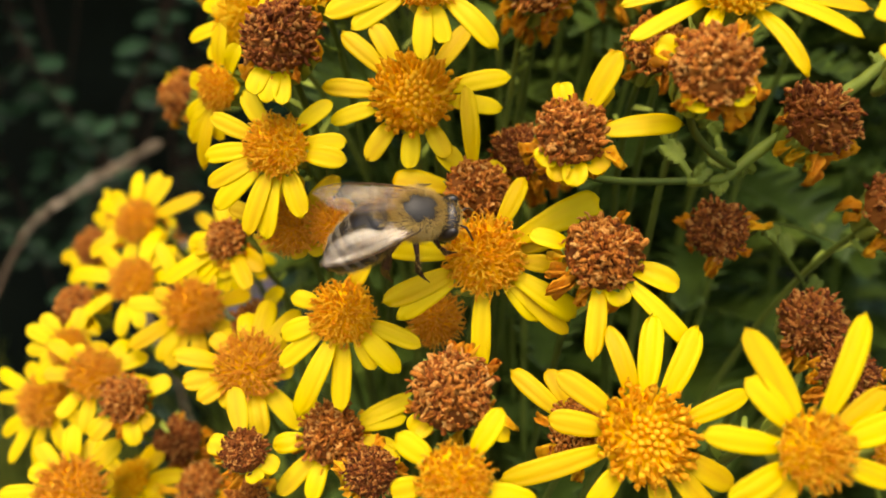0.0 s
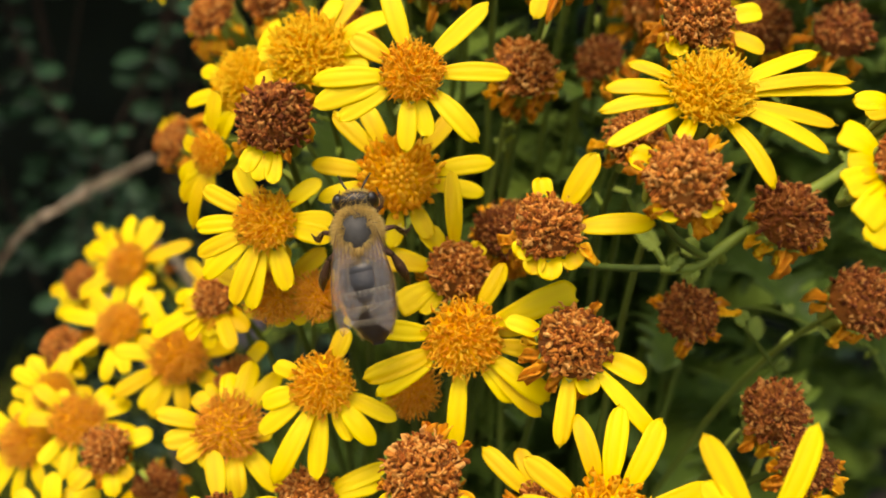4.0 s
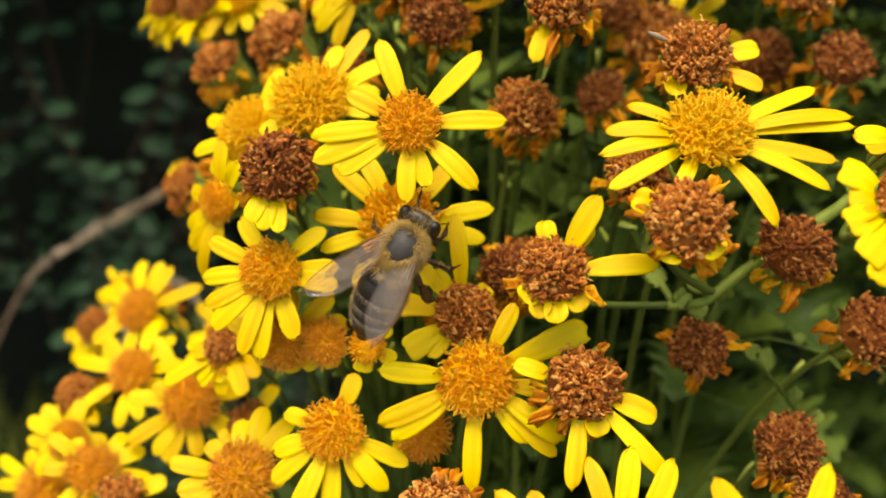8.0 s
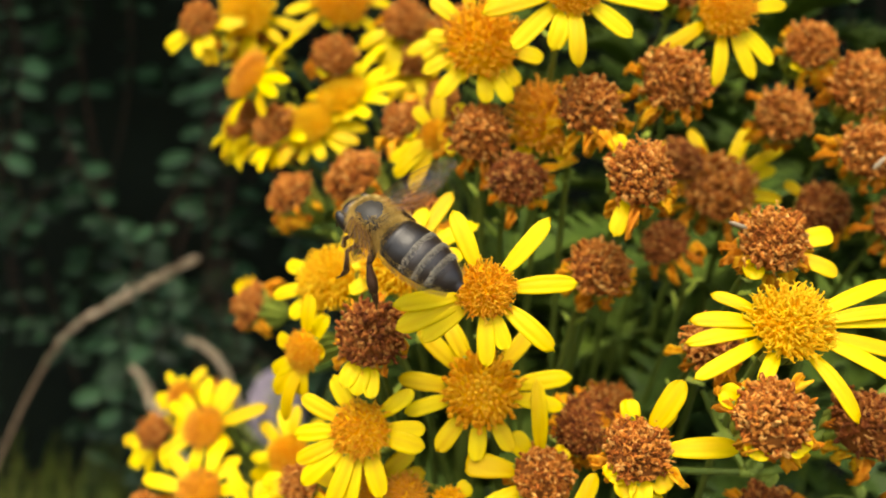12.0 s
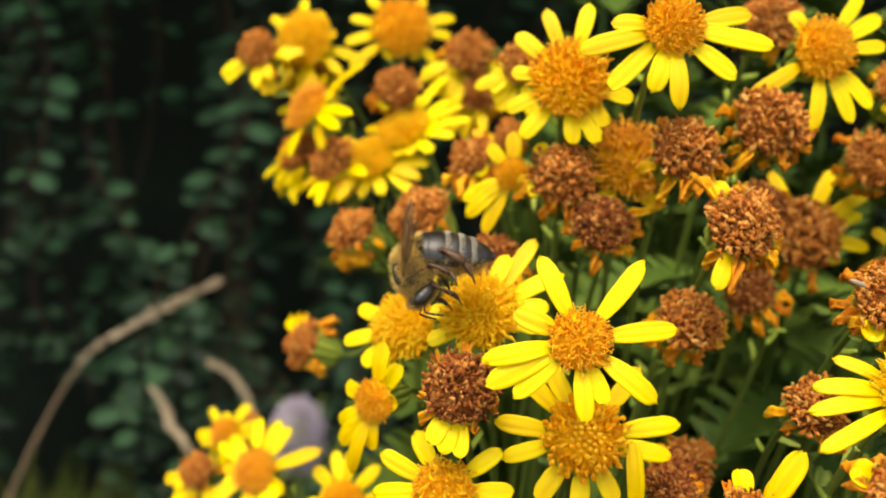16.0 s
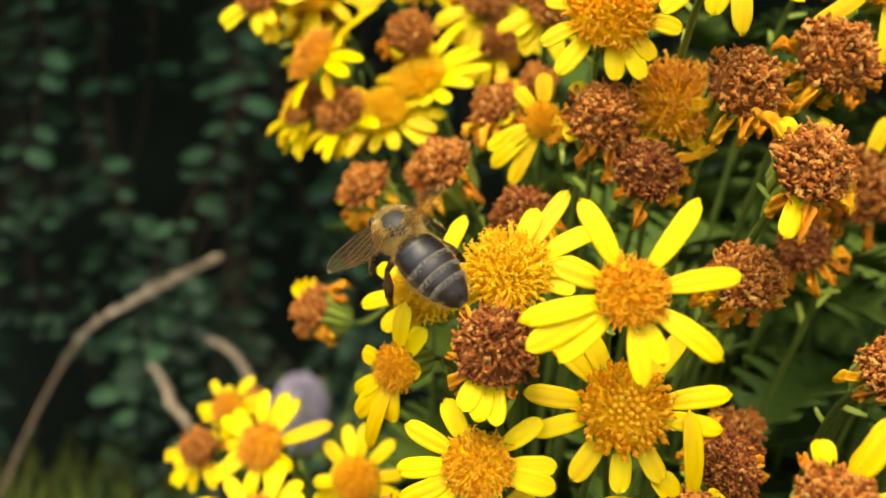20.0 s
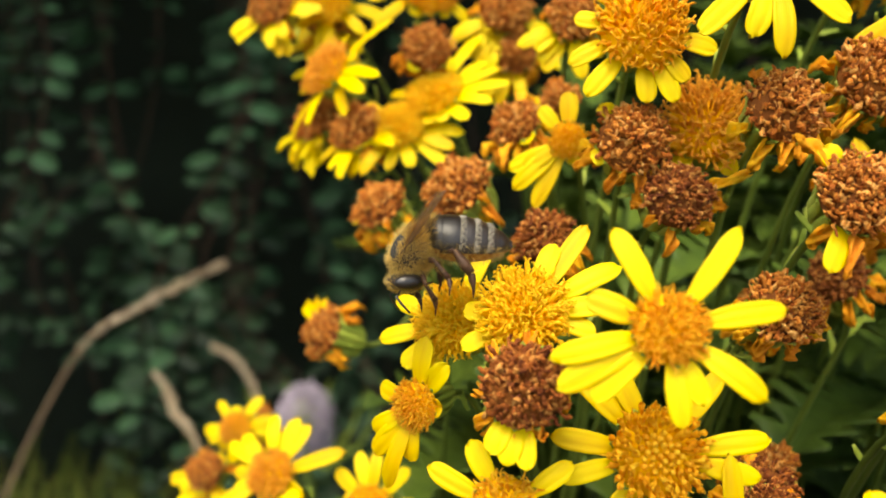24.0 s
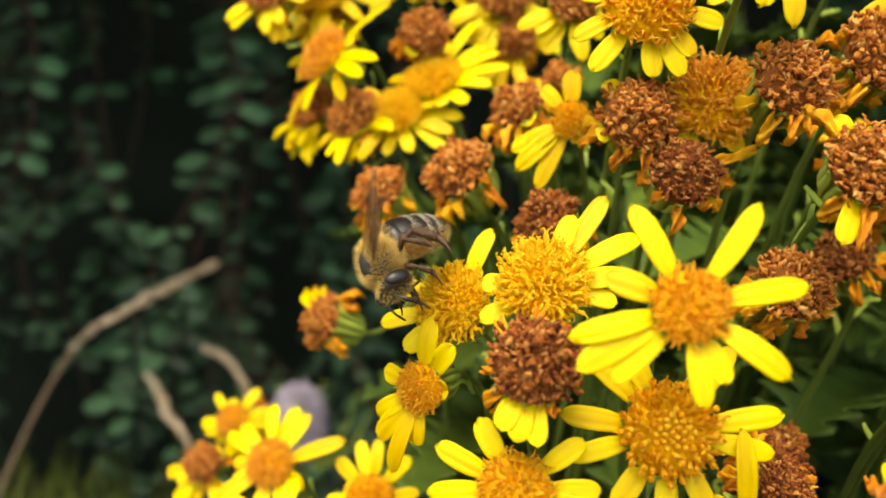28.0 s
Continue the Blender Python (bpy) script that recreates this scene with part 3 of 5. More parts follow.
flower('amber', (-0.0445, 0.1540, 0.7643), (-0.691, -0.451, 0.565), 4.11, ((146, 15.8, 'f'), (-11, 6.6, 'f'), (-38, 17.3, 'f'), (128, 17.3, 'f'), (-50, 15.6, 'f'), (169, 9.0, 'f'),), full=True)
flower('brown', (-0.0478, 0.1612, 0.7556), (-0.502, -0.507, 0.700), 3.94, ((-137, 6.9, 'f'), (-79, 7.1, 'f'), (-105, 7.9, 'f'),), loose=True)
flower('brown', (-0.0392, 0.1495, 0.7557), (-0.502, -0.507, 0.700), 4.03, ((-105, 9.6, 'f'), (-128, 7.9, 'f'),), loose=True)
flower('fluffy', (-0.0327, 0.1477, 0.7568), (-0.181, -0.798, 0.575), 3.30, ((-128, 9.8, 'f'), (-100, 7.5, 'f'), (-73, 7.3, 'f'), (144, 7.6, 'f'), (43, 4.9, 'f'),), full=True)
flower('brown', (-0.0177, 0.1603, 0.7747), (0.025, -0.856, 0.516), 3.96, ((-130, 5.0, 's'),), loose=True)
flower('brown', (-0.0159, 0.1603, 0.7683), (0.025, -0.856, 0.516), 3.60, ((-25, 4.1, 'o'), (126, 4.5, 's'),), loose=True)
flower('brown', (-0.0085, 0.1419, 0.7734), (0.025, -0.856, 0.516), 3.49, (), loose=True)
flower('dark', (-0.0121, 0.1158, 0.7476), (-0.505, -0.490, 0.710), 3.47, ((-165, 5.1, 'o'),))
flower('brown', (-0.0102, 0.1348, 0.7626), (0.025, -0.856, 0.516), 2.54, ((-164, 3.0, 's'),))
flower('amber', (-0.0478, 0.1283, 0.7084), (-0.197, -0.798, 0.570), 2.95, ((17, 11.4, 'f'), (-31, 6.4, 's'), (-143, 9.3, 's'), (-150, 6.0, 's'),), full=True, slim=1.12)
flower('amber', (-0.0456, 0.1174, 0.7027), (-0.171, -0.654, 0.737), 3.05, ((165, 11.0, 'f'), (-144, 12.1, 'f'), (135, 9.2, 'f'), (7, 8.1, 'f'), (-73, 8.3, 'f'), (-93, 9.0, 'f'), (-145, 8.5, 'f'),), full=True, slim=1.12)
flower('amber', (-0.0343, 0.1082, 0.7026), (0.268, -0.788, 0.554), 3.42, ((157, 5.9, 'f'), (92, 7.2, 'f'), (-143, 10.2, 'f'), (-121, 8.7, 'f'), (-107, 9.0, 'f'), (-34, 7.3, 'f'),), full=True, slim=1.12)
flower('brown', (-0.0259, 0.0984, 0.7158), (-0.328, -0.675, 0.661), 2.51, ((-64, 7.8, 'f'), (-156, 10.0, 'f'), (-172, 4.7, 's'), (170, 6.2, 'f'),), loose=True, slim=1.12)
flower('brown', (-0.0549, 0.1180, 0.6985), (-0.430, -0.548, 0.717), 3.03, (), loose=True, slim=1.12)
flower('amber', (-0.0464, 0.1011, 0.6960), (0.298, -0.607, 0.737), 2.99, ((145, 8.0, 'f'), (129, 5.3, 'f'), (-119, 7.0, 'f'), (-87, 8.0, 'f'), (58, 6.8, 'f'), (-178, 6.3, 'f'),), full=True, slim=1.12)
flower('amber', (-0.0575, 0.1094, 0.6876), (-0.236, -0.763, 0.602), 3.47, ((153, 10.7, 'f'), (173, 8.9, 'f'), (-123, 10.4, 'f'), (126, 7.3, 'f'), (-60, 8.6, 'f'), (-128, 7.1, 'f'),), full=True, slim=1.12)
flower('brown', (-0.0389, 0.0923, 0.6975), (0.020, -0.742, 0.670), 2.75, ((24, 5.9, 'f'), (-72, 6.0, 'f'), (-126, 6.1, 'f'), (-48, 4.9, 'f'),), slim=1.12)
flower('brown', (-0.0240, 0.0993, 0.7042), (0.162, -0.547, 0.822), 2.63, ((65, 6.8, 'f'), (-145, 4.3, 'f'), (-40, 5.5, 'f'),), slim=1.12)
flower('amber', (-0.0215, 0.0849, 0.7056), (0.170, -0.711, 0.682), 3.28, ((173, 8.7, 'f'), (-142, 6.5, 'f'), (-163, 7.4, 'f'), (139, 5.8, 'f'), (-1, 4.9, 'f'), (-118, 5.1, 'f'),), full=True, slim=1.12)
flower('dark', (-0.0365, 0.1018, 0.6854), (0.069, -0.696, 0.715), 3.03, ())
flower('fluffy', (-0.0412, 0.0961, 0.6830), (-0.299, -0.515, 0.803), 2.42, ((145, 7.4, 'f'), (43, 5.2, 'f'), (-124, 4.1, 'f'), (-25, 4.6, 'f'),), full=True, slim=1.12)
flower('brown', (-0.0317, 0.0943, 0.6834), (-0.227, -0.447, 0.865), 2.88, ((-177, 8.4, 'o'),), slim=1.12)
flower('amber', (-0.0453, 0.0880, 0.6873), (0.167, -0.789, 0.592), 3.60, ((153, 6.0, 'f'), (-25, 4.7, 'f'), (16, 4.8, 'f'),), full=True, slim=1.12)
flower('amber', (-0.0522, 0.1078, 0.6968), (0.222, -0.823, 0.523), 2.35, ((-154, 4.2, 'f'), (36, 2.3, 'f'),), full=True, slim=1.12)
flower('dark', (-0.0199, 0.0735, 0.7023), (0.107, -0.688, 0.718), 2.20, ((103, 7.0, 'f'), (165, 3.8, 'f'), (-60, 3.3, 'f'), (-24, 3.9, 'f'),))
flower('brown', (-0.0214, 0.0784, 0.6927), (-0.186, -0.529, 0.828), 2.41, (), slim=1.12)
flower('brown', (-0.0116, 0.0772, 0.7019), (0.005, -0.778, 0.629), 3.16, ((-131, 8.2, 'f'), (-108, 7.1, 'f'), (-63, 7.1, 'f'), (-13, 7.0, 'f'), (23, 9.9, 'f'), (-169, 6.3, 'f'), (14, 8.0, 'f'), (131, 5.4, 'f'),))
flower('brown', (0.0008, 0.0681, 0.7118), (0.005, -0.778, 0.629), 3.61, ((83, 5.5, 'c'), (31, 5.4, 'o'), (-38, 6.6, 'f'), (-28, 7.1, 'o'), (-134, 5.1, 's'),), pick=True)
flower('dark', (-0.0071, 0.0712, 0.7013), (0.005, -0.778, 0.629), 2.44, ((40, 3.1, 'f'),))
flower('fresh', (0.0009, 0.0574, 0.7101), (0.003, -0.875, 0.484), 2.83, ((142, 5.9, 'f'), (54, 6.9, 'f'), (-27, 3.7, 'f'), (-172, 5.2, 'f'), (-16, 6.9, 'f'),), pick=True)
flower('bud', (0.0175, 0.0644, 0.7095), (0.004, -0.850, 0.527), 3.95, ((169, 8.6, 'f'), (-162, 13.5, 'f'), (-131, 8.3, 'f'), (-31, 8.8, 'f'), (20, 10.3, 'f'), (59, 11.0, 'f'), (84, 10.9, 'f'), (104, 10.1, 'f'), (143, 9.4, 'f'), (-52, 8.9, 'f'), (-79, 7.6, 'f'),), pick=True)
flower('brown', (0.0132, 0.0711, 0.7058), (-0.095, -0.772, 0.628), 2.91, ((138, 9.1, 'f'), (114, 6.9, 'f'), (-151, 5.9, 'c'), (-105, 4.6, 'c'),))
flower('fresh', (0.0273, 0.0543, 0.7146), (0.053, -0.874, 0.483), 2.74, ((115, 10.3, 'f'), (65, 11.5, 'f'), (132, 7.3, 'f'), (172, 8.4, 'f'), (-152, 7.7, 'f'), (36, 7.6, 'f'), (16, 7.5, 'f'), (-23, 6.7, 'f'), (-131, 5.7, 'f'),), pick=True)
flower('dark', (0.0382, 0.0809, 0.7122), (-0.095, -0.772, 0.628), 3.33, ((-145, 2.6, 'o'),))
flower('dark', (0.0399, 0.0756, 0.7093), (0.005, -0.778, 0.629), 2.85, ((161, 3.7, 'o'),))
flower('dark', (0.0385, 0.0866, 0.7323), (0.105, -0.773, 0.626), 3.81, ((-176, 3.6, 'o'),), joint=(0.0476, 0.0980, 0.7254))
flower('dark', (0.0488, 0.0879, 0.7224), (0.081, -0.778, 0.623), 3.74, ())
flower('brown', (0.0392, 0.0678, 0.7423), (0.187, -0.760, 0.623), 2.78, ((-135, 5.7, 'w'), (-172, 5.2, 'w'), (150, 6.0, 'w'), (-117, 5.4, 'c'), (-91, 6.1, 'w'), (163, 4.8, 'w'), (-50, 5.7, 'f'), (-131, 7.1, 'w'), (-118, 8.0, 'w'), (-157, 6.2, 'w'),), joint=(0.0525, 0.0950, 0.7404))
flower('fluffy', (0.0448, 0.0792, 0.7458), (0.087, -0.788, 0.610), 1.90, ((180, 5.5, 'f'), (-162, 4.8, 'f'), (70, 4.9, 'f'),), joint=(0.0525, 0.0950, 0.7404))
flower('dark', (0.0531, 0.1145, 0.7493), (0.004, -0.805, 0.593), 3.64, ())
flower('brown', (0.0226, 0.0919, 0.7391), (0.004, -0.805, 0.593), 3.16, ())
flower('amber', (-0.0161, 0.0870, 0.7214), (0.005, -0.917, 0.398), 2.77, ((-147, 4.0, 'f'), (-39, 4.5, 'f'), (-73, 3.6, 'f'),), full=True)
flower('amber', (-0.0115, 0.0858, 0.7219), (0.005, -0.896, 0.443), 2.31, ((172, 2.5, 'f'), (-70, 2.9, 'f'),))
flower('bud', (-0.0066, 0.0835, 0.7225), (0.005, -0.917, 0.398), 1.82, ((-103, 2.9, 'f'), (-30, 3.4, 'f'), (44, 3.2, 'f'),))
flower('amber', (-0.0007, 0.0838, 0.7118), (0.003, -0.899, 0.439), 2.62, ((-147, 3.8, 'f'),))
flower('dark', (0.0105, 0.0990, 0.7258), (0.005, -0.778, 0.629), 3.40, ())
flower('brown', (0.0145, 0.1104, 0.7224), (0.119, -0.838, 0.533), 3.53, ((119, 3.8, 'o'),))
flower('brown', (0.0116, 0.1108, 0.7414), (0.005, -0.778, 0.629), 2.78, ())
flower('brown', (-0.0174, 0.1651, 0.7665), (0.017, -0.848, 0.530), 3.89, ((1, 3.9, 's'),))
flower('amber', (0.0369, 0.0593, 0.7107), (0.187, -0.773, 0.606), 2.51, ((3, 6.1, 'o'), (-38, 4.3, 'f'),))
flower('fresh', (-0.0335, 0.1265, 0.7050), (0.024, -0.907, 0.421), 3.16, ((160, 3.7, 'f'), (8, 6.9, 'f'),), full=True)
flower('brown', (-0.0688, 0.1953, 0.6826), (0.017, -0.848, 0.530), 4.77, ((145, 6.8, 's'), (-38, 9.9, 's'),))
flower('brown', (0.0488, 0.1218, 0.7669), (-0.089, -0.834, 0.545), 4.29, ((163, 3.8, 'o'), (-167, 3.1, 'o'), (18, 8.0, 'f'), (9, 7.1, 'f'),))
RIM_HEAD = flower('brown', (0.0480, 0.1153, 0.7587), (-0.089, -0.834, 0.545), 3.92, ((163, 7.3, 'o'), (-175, 7.8, 'o'), (-142, 4.5, 'o'), (24, 7.3, 'f'), (12, 6.6, 'f'),))
flower('brown', (0.0436, 0.1289, 0.7721), (0.011, -0.836, 0.548), 3.61, ((-25, 4.4, 'f'), (-121, 2.9, 'f'), (134, 3.9, 'o'),))
flower('dark', (0.0467, 0.1250, 0.7487), (0.011, -0.836, 0.548), 3.83, ((134, 6.6, 'f'),))
flower('dark', (0.0262, 0.1280, 0.7550), (0.011, -0.836, 0.548), 3.22, ())
flower('amber', (-0.0617, 0.1577, 0.7007), (-0.175, -0.895, 0.409), 2.58, ((99, 4.0, 'f'), (-156, 5.9, 'f'), (-59, 4.6, 'f'),), full=True)
flower('brown', (-0.0644, 0.1488, 0.6969), (-0.182, -0.836, 0.518), 3.19, ((-141, 5.6, 'f'), (-105, 4.4, 'f'), (38, 3.8, 's'),), loose=True)
flower('brown', (-0.0577, 0.1595, 0.6994), (0.118, -0.838, 0.533), 2.51, ((-51, 4.4, 'f'), (-136, 3.3, 'f'),), loose=True)


for head, a, b in ((OVER_HEAD, (0.0209, 0.0844, 0.7549), (0.0232, 0.0858, 0.7540)), (RIM_HEAD, (0.0458, 0.1085, 0.7574), (0.0477, 0.1095, 0.7589))):
    back = head.matrix_basis.inverted()
    a, b = back @ Vector(a), back @ Vector(b)
    part("dry_husk", Shape().tube([a, a.lerp(b, 0.3), a.lerp(b, 0.8), b], [0.00012, 0.00028, 0.00026, 0.0001], 6).mesh("dry_husk", STRAW), head, label="pale dry husk")


# ---- stems and leaves of the ragwort ----
def leaf_shape(sh, base, along, up, length, g):
    """A deeply lobed, crinkled leaf."""
    along, up = along.normalized(), up.normalized()
    side = along.cross(up).normalized()
    up = side.cross(along)
    lobes = 8
    rows = []
    for i in range(lobes * 4 + 1):
        s = i / (lobes * 4)
        lobe = 0.16 + 0.84 * abs(math.sin(math.pi * lobes * s + 0.3)) ** 1.5
        w = length * 0.28 * lobe * math.sin(math.pi * min(1, 0.1 + 0.9 * s)) ** 0.6 + 0.0006
        c = base + along * length * s - up * length * 0.35 * s * s + up * g.uniform(-1, 1) * 0.004 * length
        rows.append([c + side * w * u + up * (abs(u) * w * 0.35 + g.uniform(-1, 1) * 0.03 * w) + along * abs(u) * w * 0.5 for u in (-1, -0.5, 0, 0.5, 1)])
    sh.strap(rows, 0.0003)


def stem_thing(foot, top, radius, leaves, label, low=0.25):
    g = random.Random(int(abs(top[0]) * 1e5) + 3)
    foot, top = Vector(foot), Vector(top)
    stem = new("ragwort_plant")
    tagged(stem, label, "plant", "ragwort plants")
    line = [foot.lerp(top, i / 14) + Vector((0.006 * math.sin(i * 0.7), 0.006 * math.cos(i * 0.9), 0)) * (i < 14) for i in range(15)]
    # shafts of the leafy plants take the darker leaf green to imitate their shade
    part("stem_shaft", Shape().tube(line, [radius * (1.25 - 0.6 * i / 14) for i in range(15)], 8).mesh("stem_shaft", LEAF if leaves > 10 else STEM), stem)
    for k in range(leaves):
        s = low + (1 - low if leaves > 10 else 0.55) * (k + g.random()) / leaves
        p = foot.lerp(top, s)
        w = k * 2.4 + g.uniform(-0.4, 0.4)
        d = Vector((math.cos(w), math.sin(w), g.uniform(0.1, 0.7)))
        sh = Shape()
        leaf_shape(sh, p, d, Vector((-d.x * 0.4, -d.y * 0.4, 1)), g.uniform(0.026, 0.044) * (1.25 - 0.4 * s), g)
        part("leaf", sh.mesh("leaf", LEAF), stem)
    return stem


for c in (*CORES, HIGH_CORE):
    stem_thing((c[0] * 1.3, c[1] + 0.05, 0.0), c, 0.0024, 9, "upright green ragwort stem with ragged lobed leaves")
for x, y, top in ((0.09, 0.24, 0.62), (0.14, 0.21, 0.58), (0.06, 0.30, 0.68), (0.16, 0.32, 0.70), (-0.01, 0.27, 0.66), (0.20, 0.27, 0.62), (0.10, 0.36, 0.74), (0.05, 0.245, 0.675), (0.085, 0.265, 0.69), (0.12, 0.25, 0.68), (0.155, 0.27, 0.685),
                  (0.0, 0.205, 0.775), (0.03, 0.20, 0.79), (0.06, 0.23, 0.75), (0.09, 0.24, 0.74), (0.015, 0.24, 0.80), (0.13, 0.26, 0.73), (0.085, 0.20, 0.775), (0.06, 0.195, 0.785), (0.11, 0.215, 0.76),
                  (0.005, 0.165, 0.745), (0.03, 0.16, 0.735), (0.05, 0.15, 0.735), (-0.015, 0.165, 0.735), (0.02, 0.15, 0.70), (0.0, 0.145, 0.69)):
    tall = top > 0.725
    stem_thing((x + 0.02, y + (0.18 if tall else 0.02), 0.0), (x, y, top), 0.0012, 26 if tall else 44, "leafy ragwort stem in the shade behind the flowers", 0.86 if tall else 0.6)

def spline(points, steps):
    pts = [Vector(p) for p in points]
    line = []
    for i in range(steps + 1):
        s = i / steps * (len(pts) - 1)
        k = min(int(s), len(pts) - 2)
        p0, p1, p2, p3 = pts[max(k - 1, 0)], pts[k], pts[k + 1], pts[min(k + 2, len(pts) - 1)]
        u = s - k
        line.append(0.5 * (2 * p1 + (p2 - p0) * u + (2 * p0 - 5 * p1 + 4 * p2 - p3) * u * u + (3 * p1 - p0 - 3 * p2 + p3) * u ** 3))
    return line


def branch(points, radius, label, twigs):
    """A forked green branch with small pointed bracts along it."""
    g = random.Random(len(label))
    thing = tagged(new("ragwort_branch"), label, "branch", "ragwort branches")
    for n, (line, r, name) in enumerate([(spline(points, 24), radius, "limb")] + [(spline(t, 12), radius * 0.6, "side_shoot") for t in twigs]):
        k = len(line)
        part(name, Shape().tube(line, [r * (1.0 - 0.35 * i / k) * (1 + 0.12 * math.sin(i * 2.3)) for i in range(k)], 8).mesh(name, STEM), thing)
        for i in range(3, k, 4):
            d = Vector((g.uniform(-1, 1), g.uniform(-0.5, 0.5), g.uniform(-1, 1))).normalized()
            sh = Shape()
            leaf_shape(sh, line[i], d, Vector((0, -1, 0.4)), g.uniform(0.0012, 0.0026), g)
            part("bract", sh.mesh("bract", STEM), thing)
    return thing


branch(((0.0686, 0.0994, 0.7465), (0.0525, 0.0950, 0.7404), (0.0452, 0.0921, 0.7355), (0.0369, 0.0894, 0.7310), (0.0308, 0.0873, 0.7270), (0.0293, 0.0870, 0.7261), (0.0256, 0.0864, 0.7260)), 0.00078, "green forked ragwort branch carrying flower heads", (((0.0302, 0.0871, 0.7264), (0.0298, 0.0908, 0.7293), (0.0306, 0.0961, 0.7319)), ((0.0265, 0.0864, 0.7260), (0.0246, 0.0918, 0.7291), (0.0238, 0.0969, 0.7312))))
branch(((0.0638, 0.1045, 0.6710), (0.0529, 0.1036, 0.6974), (0.0442, 0.0975, 0.7099), (0.0350, 0.0896, 0.7203)), 0.00036, "thin green ragwort branch in the shade", (((0.0786, 0.1146, 0.6838), (0.0648, 0.1119, 0.7054), (0.0516, 0.1058, 0.7119), (0.0425, 0.0990, 0.7167), (0.0350, 0.0896, 0.7203)),))

# ---- hedge ----
hedge = tagged(new("hedge"), "dark green hedge of hanging shoots with small paired leaves", "hedge")


def hedge_shoot(sh, twig, top, length, g, size, loose=1.0):
    line = [Vector(top) + Vector((0.05 * math.sin(3.5 * s + top[0] * 40), -0.05 * math.sin(2.4 * s) * (1 - 0.3 * s), -length * s)) for s in [i / 10 for i in range(11)]]
    twig.tube(line, [0.0014 - 0.0008 * i / 10 for i in range(11)], 4)
    n = int(length / (size * 0.85))
    for k in range(n):
        s = (k + 0.5) / n * 10
        p = line[int(s)].lerp(line[min(10, int(s) + 1)], s % 1)
        w = (k % 2) * 0.9 + g.uniform(-0.9, 0.9)
        if noise.noise(p * 7.0) < -0.2 * (2 - loose):
            continue
        p = p + Vector((g.uniform(-1, 1), g.uniform(-1, 1), g.uniform(-1, 1))) * size * 0.45 * loose
        for sgn in (1, -1):
            if g.random() < 0.3 * loose:
                continue
            w = w * loose + g.uniform(-0.6, 0.6)
            d = Vector((math.cos(w) * sgn, -abs(math.sin(w)) * 0.6 - 0.1, g.uniform(-0.45, 0.1))).normalized()
            up = Vector((0, -0.6, 0.8))
            sd = d.cross(up).normalized()
            l = size * g.uniform(0.5, 1.2)
            rows = []
            for q in range(6):
                u = q / 5
                wd = l * 0.36 * math.sin(math.pi * (0.06 + 0.9 * u)) ** 0.7
                c = p + d * (0.15 * l + l * u) - up * 0.15 * l * u * u
                rows.append([c - sd * wd, c + up * -0.06 * l, c + sd * wd])
            sh.strap(rows, 0.0004)


g = random.Random(11)
for layer, (y0, count, size) in enumerate(((0.78, 6, 0.028), (0.88, 24, 0.028), (1.0, 60, 0.030))):
    sh, twig = Shape(), Shape()
    for k in range(count):
        x = -1.0 + 1.9 * (k + 0.2 + 1.6 * g.random()) / count
        hedge_shoot(sh, twig, (x, y0 + g.uniform(-0.04, 0.05), g.uniform(0.75, 1.35)), g.uniform(0.45, 0.95), g, size)
    if layer == 0:
        for x, y, z, l in ((-0.285, 0.79, 0.80, 0.42), (-0.272, 0.77, 0.74, 0.30), (-0.46, 0.80, 0.82, 0.30), (-0.52, 0.76, 0.66, 0.22), (-0.345, 0.80, 0.70, 0.24), (-0.40, 0.83, 0.66, 0.22), (-0.22, 0.78, 0.62, 0.20), (-0.31, 0.74, 0.60, 0.16)):
            hedge_shoot(sh, twig, (x, y, z), l, g, 0.024, 0.3)
        for _ in range(10):
            hedge_shoot(sh, twig, (g.uniform(-0.30, -0.14), g.uniform(0.74, 0.84), g.uniform(0.44, 0.56)), 0.16, g, 0.018)
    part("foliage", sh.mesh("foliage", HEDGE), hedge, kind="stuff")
    part("twig_tangle", twig.mesh("twig_tangle", TWIG), hedge, kind="stuff")
# dark backing first, then an unseen overhang added to keep sky light off the hedge
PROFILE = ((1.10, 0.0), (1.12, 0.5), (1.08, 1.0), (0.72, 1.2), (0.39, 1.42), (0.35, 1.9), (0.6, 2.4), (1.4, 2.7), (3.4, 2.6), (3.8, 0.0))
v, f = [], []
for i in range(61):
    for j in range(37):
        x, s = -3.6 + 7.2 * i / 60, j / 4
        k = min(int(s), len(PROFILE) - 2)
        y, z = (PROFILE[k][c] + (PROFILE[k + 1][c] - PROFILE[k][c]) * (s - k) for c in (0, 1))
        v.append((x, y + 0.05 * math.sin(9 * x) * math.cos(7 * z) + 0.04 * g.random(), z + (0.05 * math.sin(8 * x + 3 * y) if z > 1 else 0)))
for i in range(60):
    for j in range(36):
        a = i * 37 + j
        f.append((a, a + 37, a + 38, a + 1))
part("hedge_inside", mesh("hedge_inside", v, f, SHADE), hedge, label="near-black shell standing for shade in the hedge, with an added unseen overhang")
# leaves that clad the added overhang, top and back, all out of view
sh = Shape()
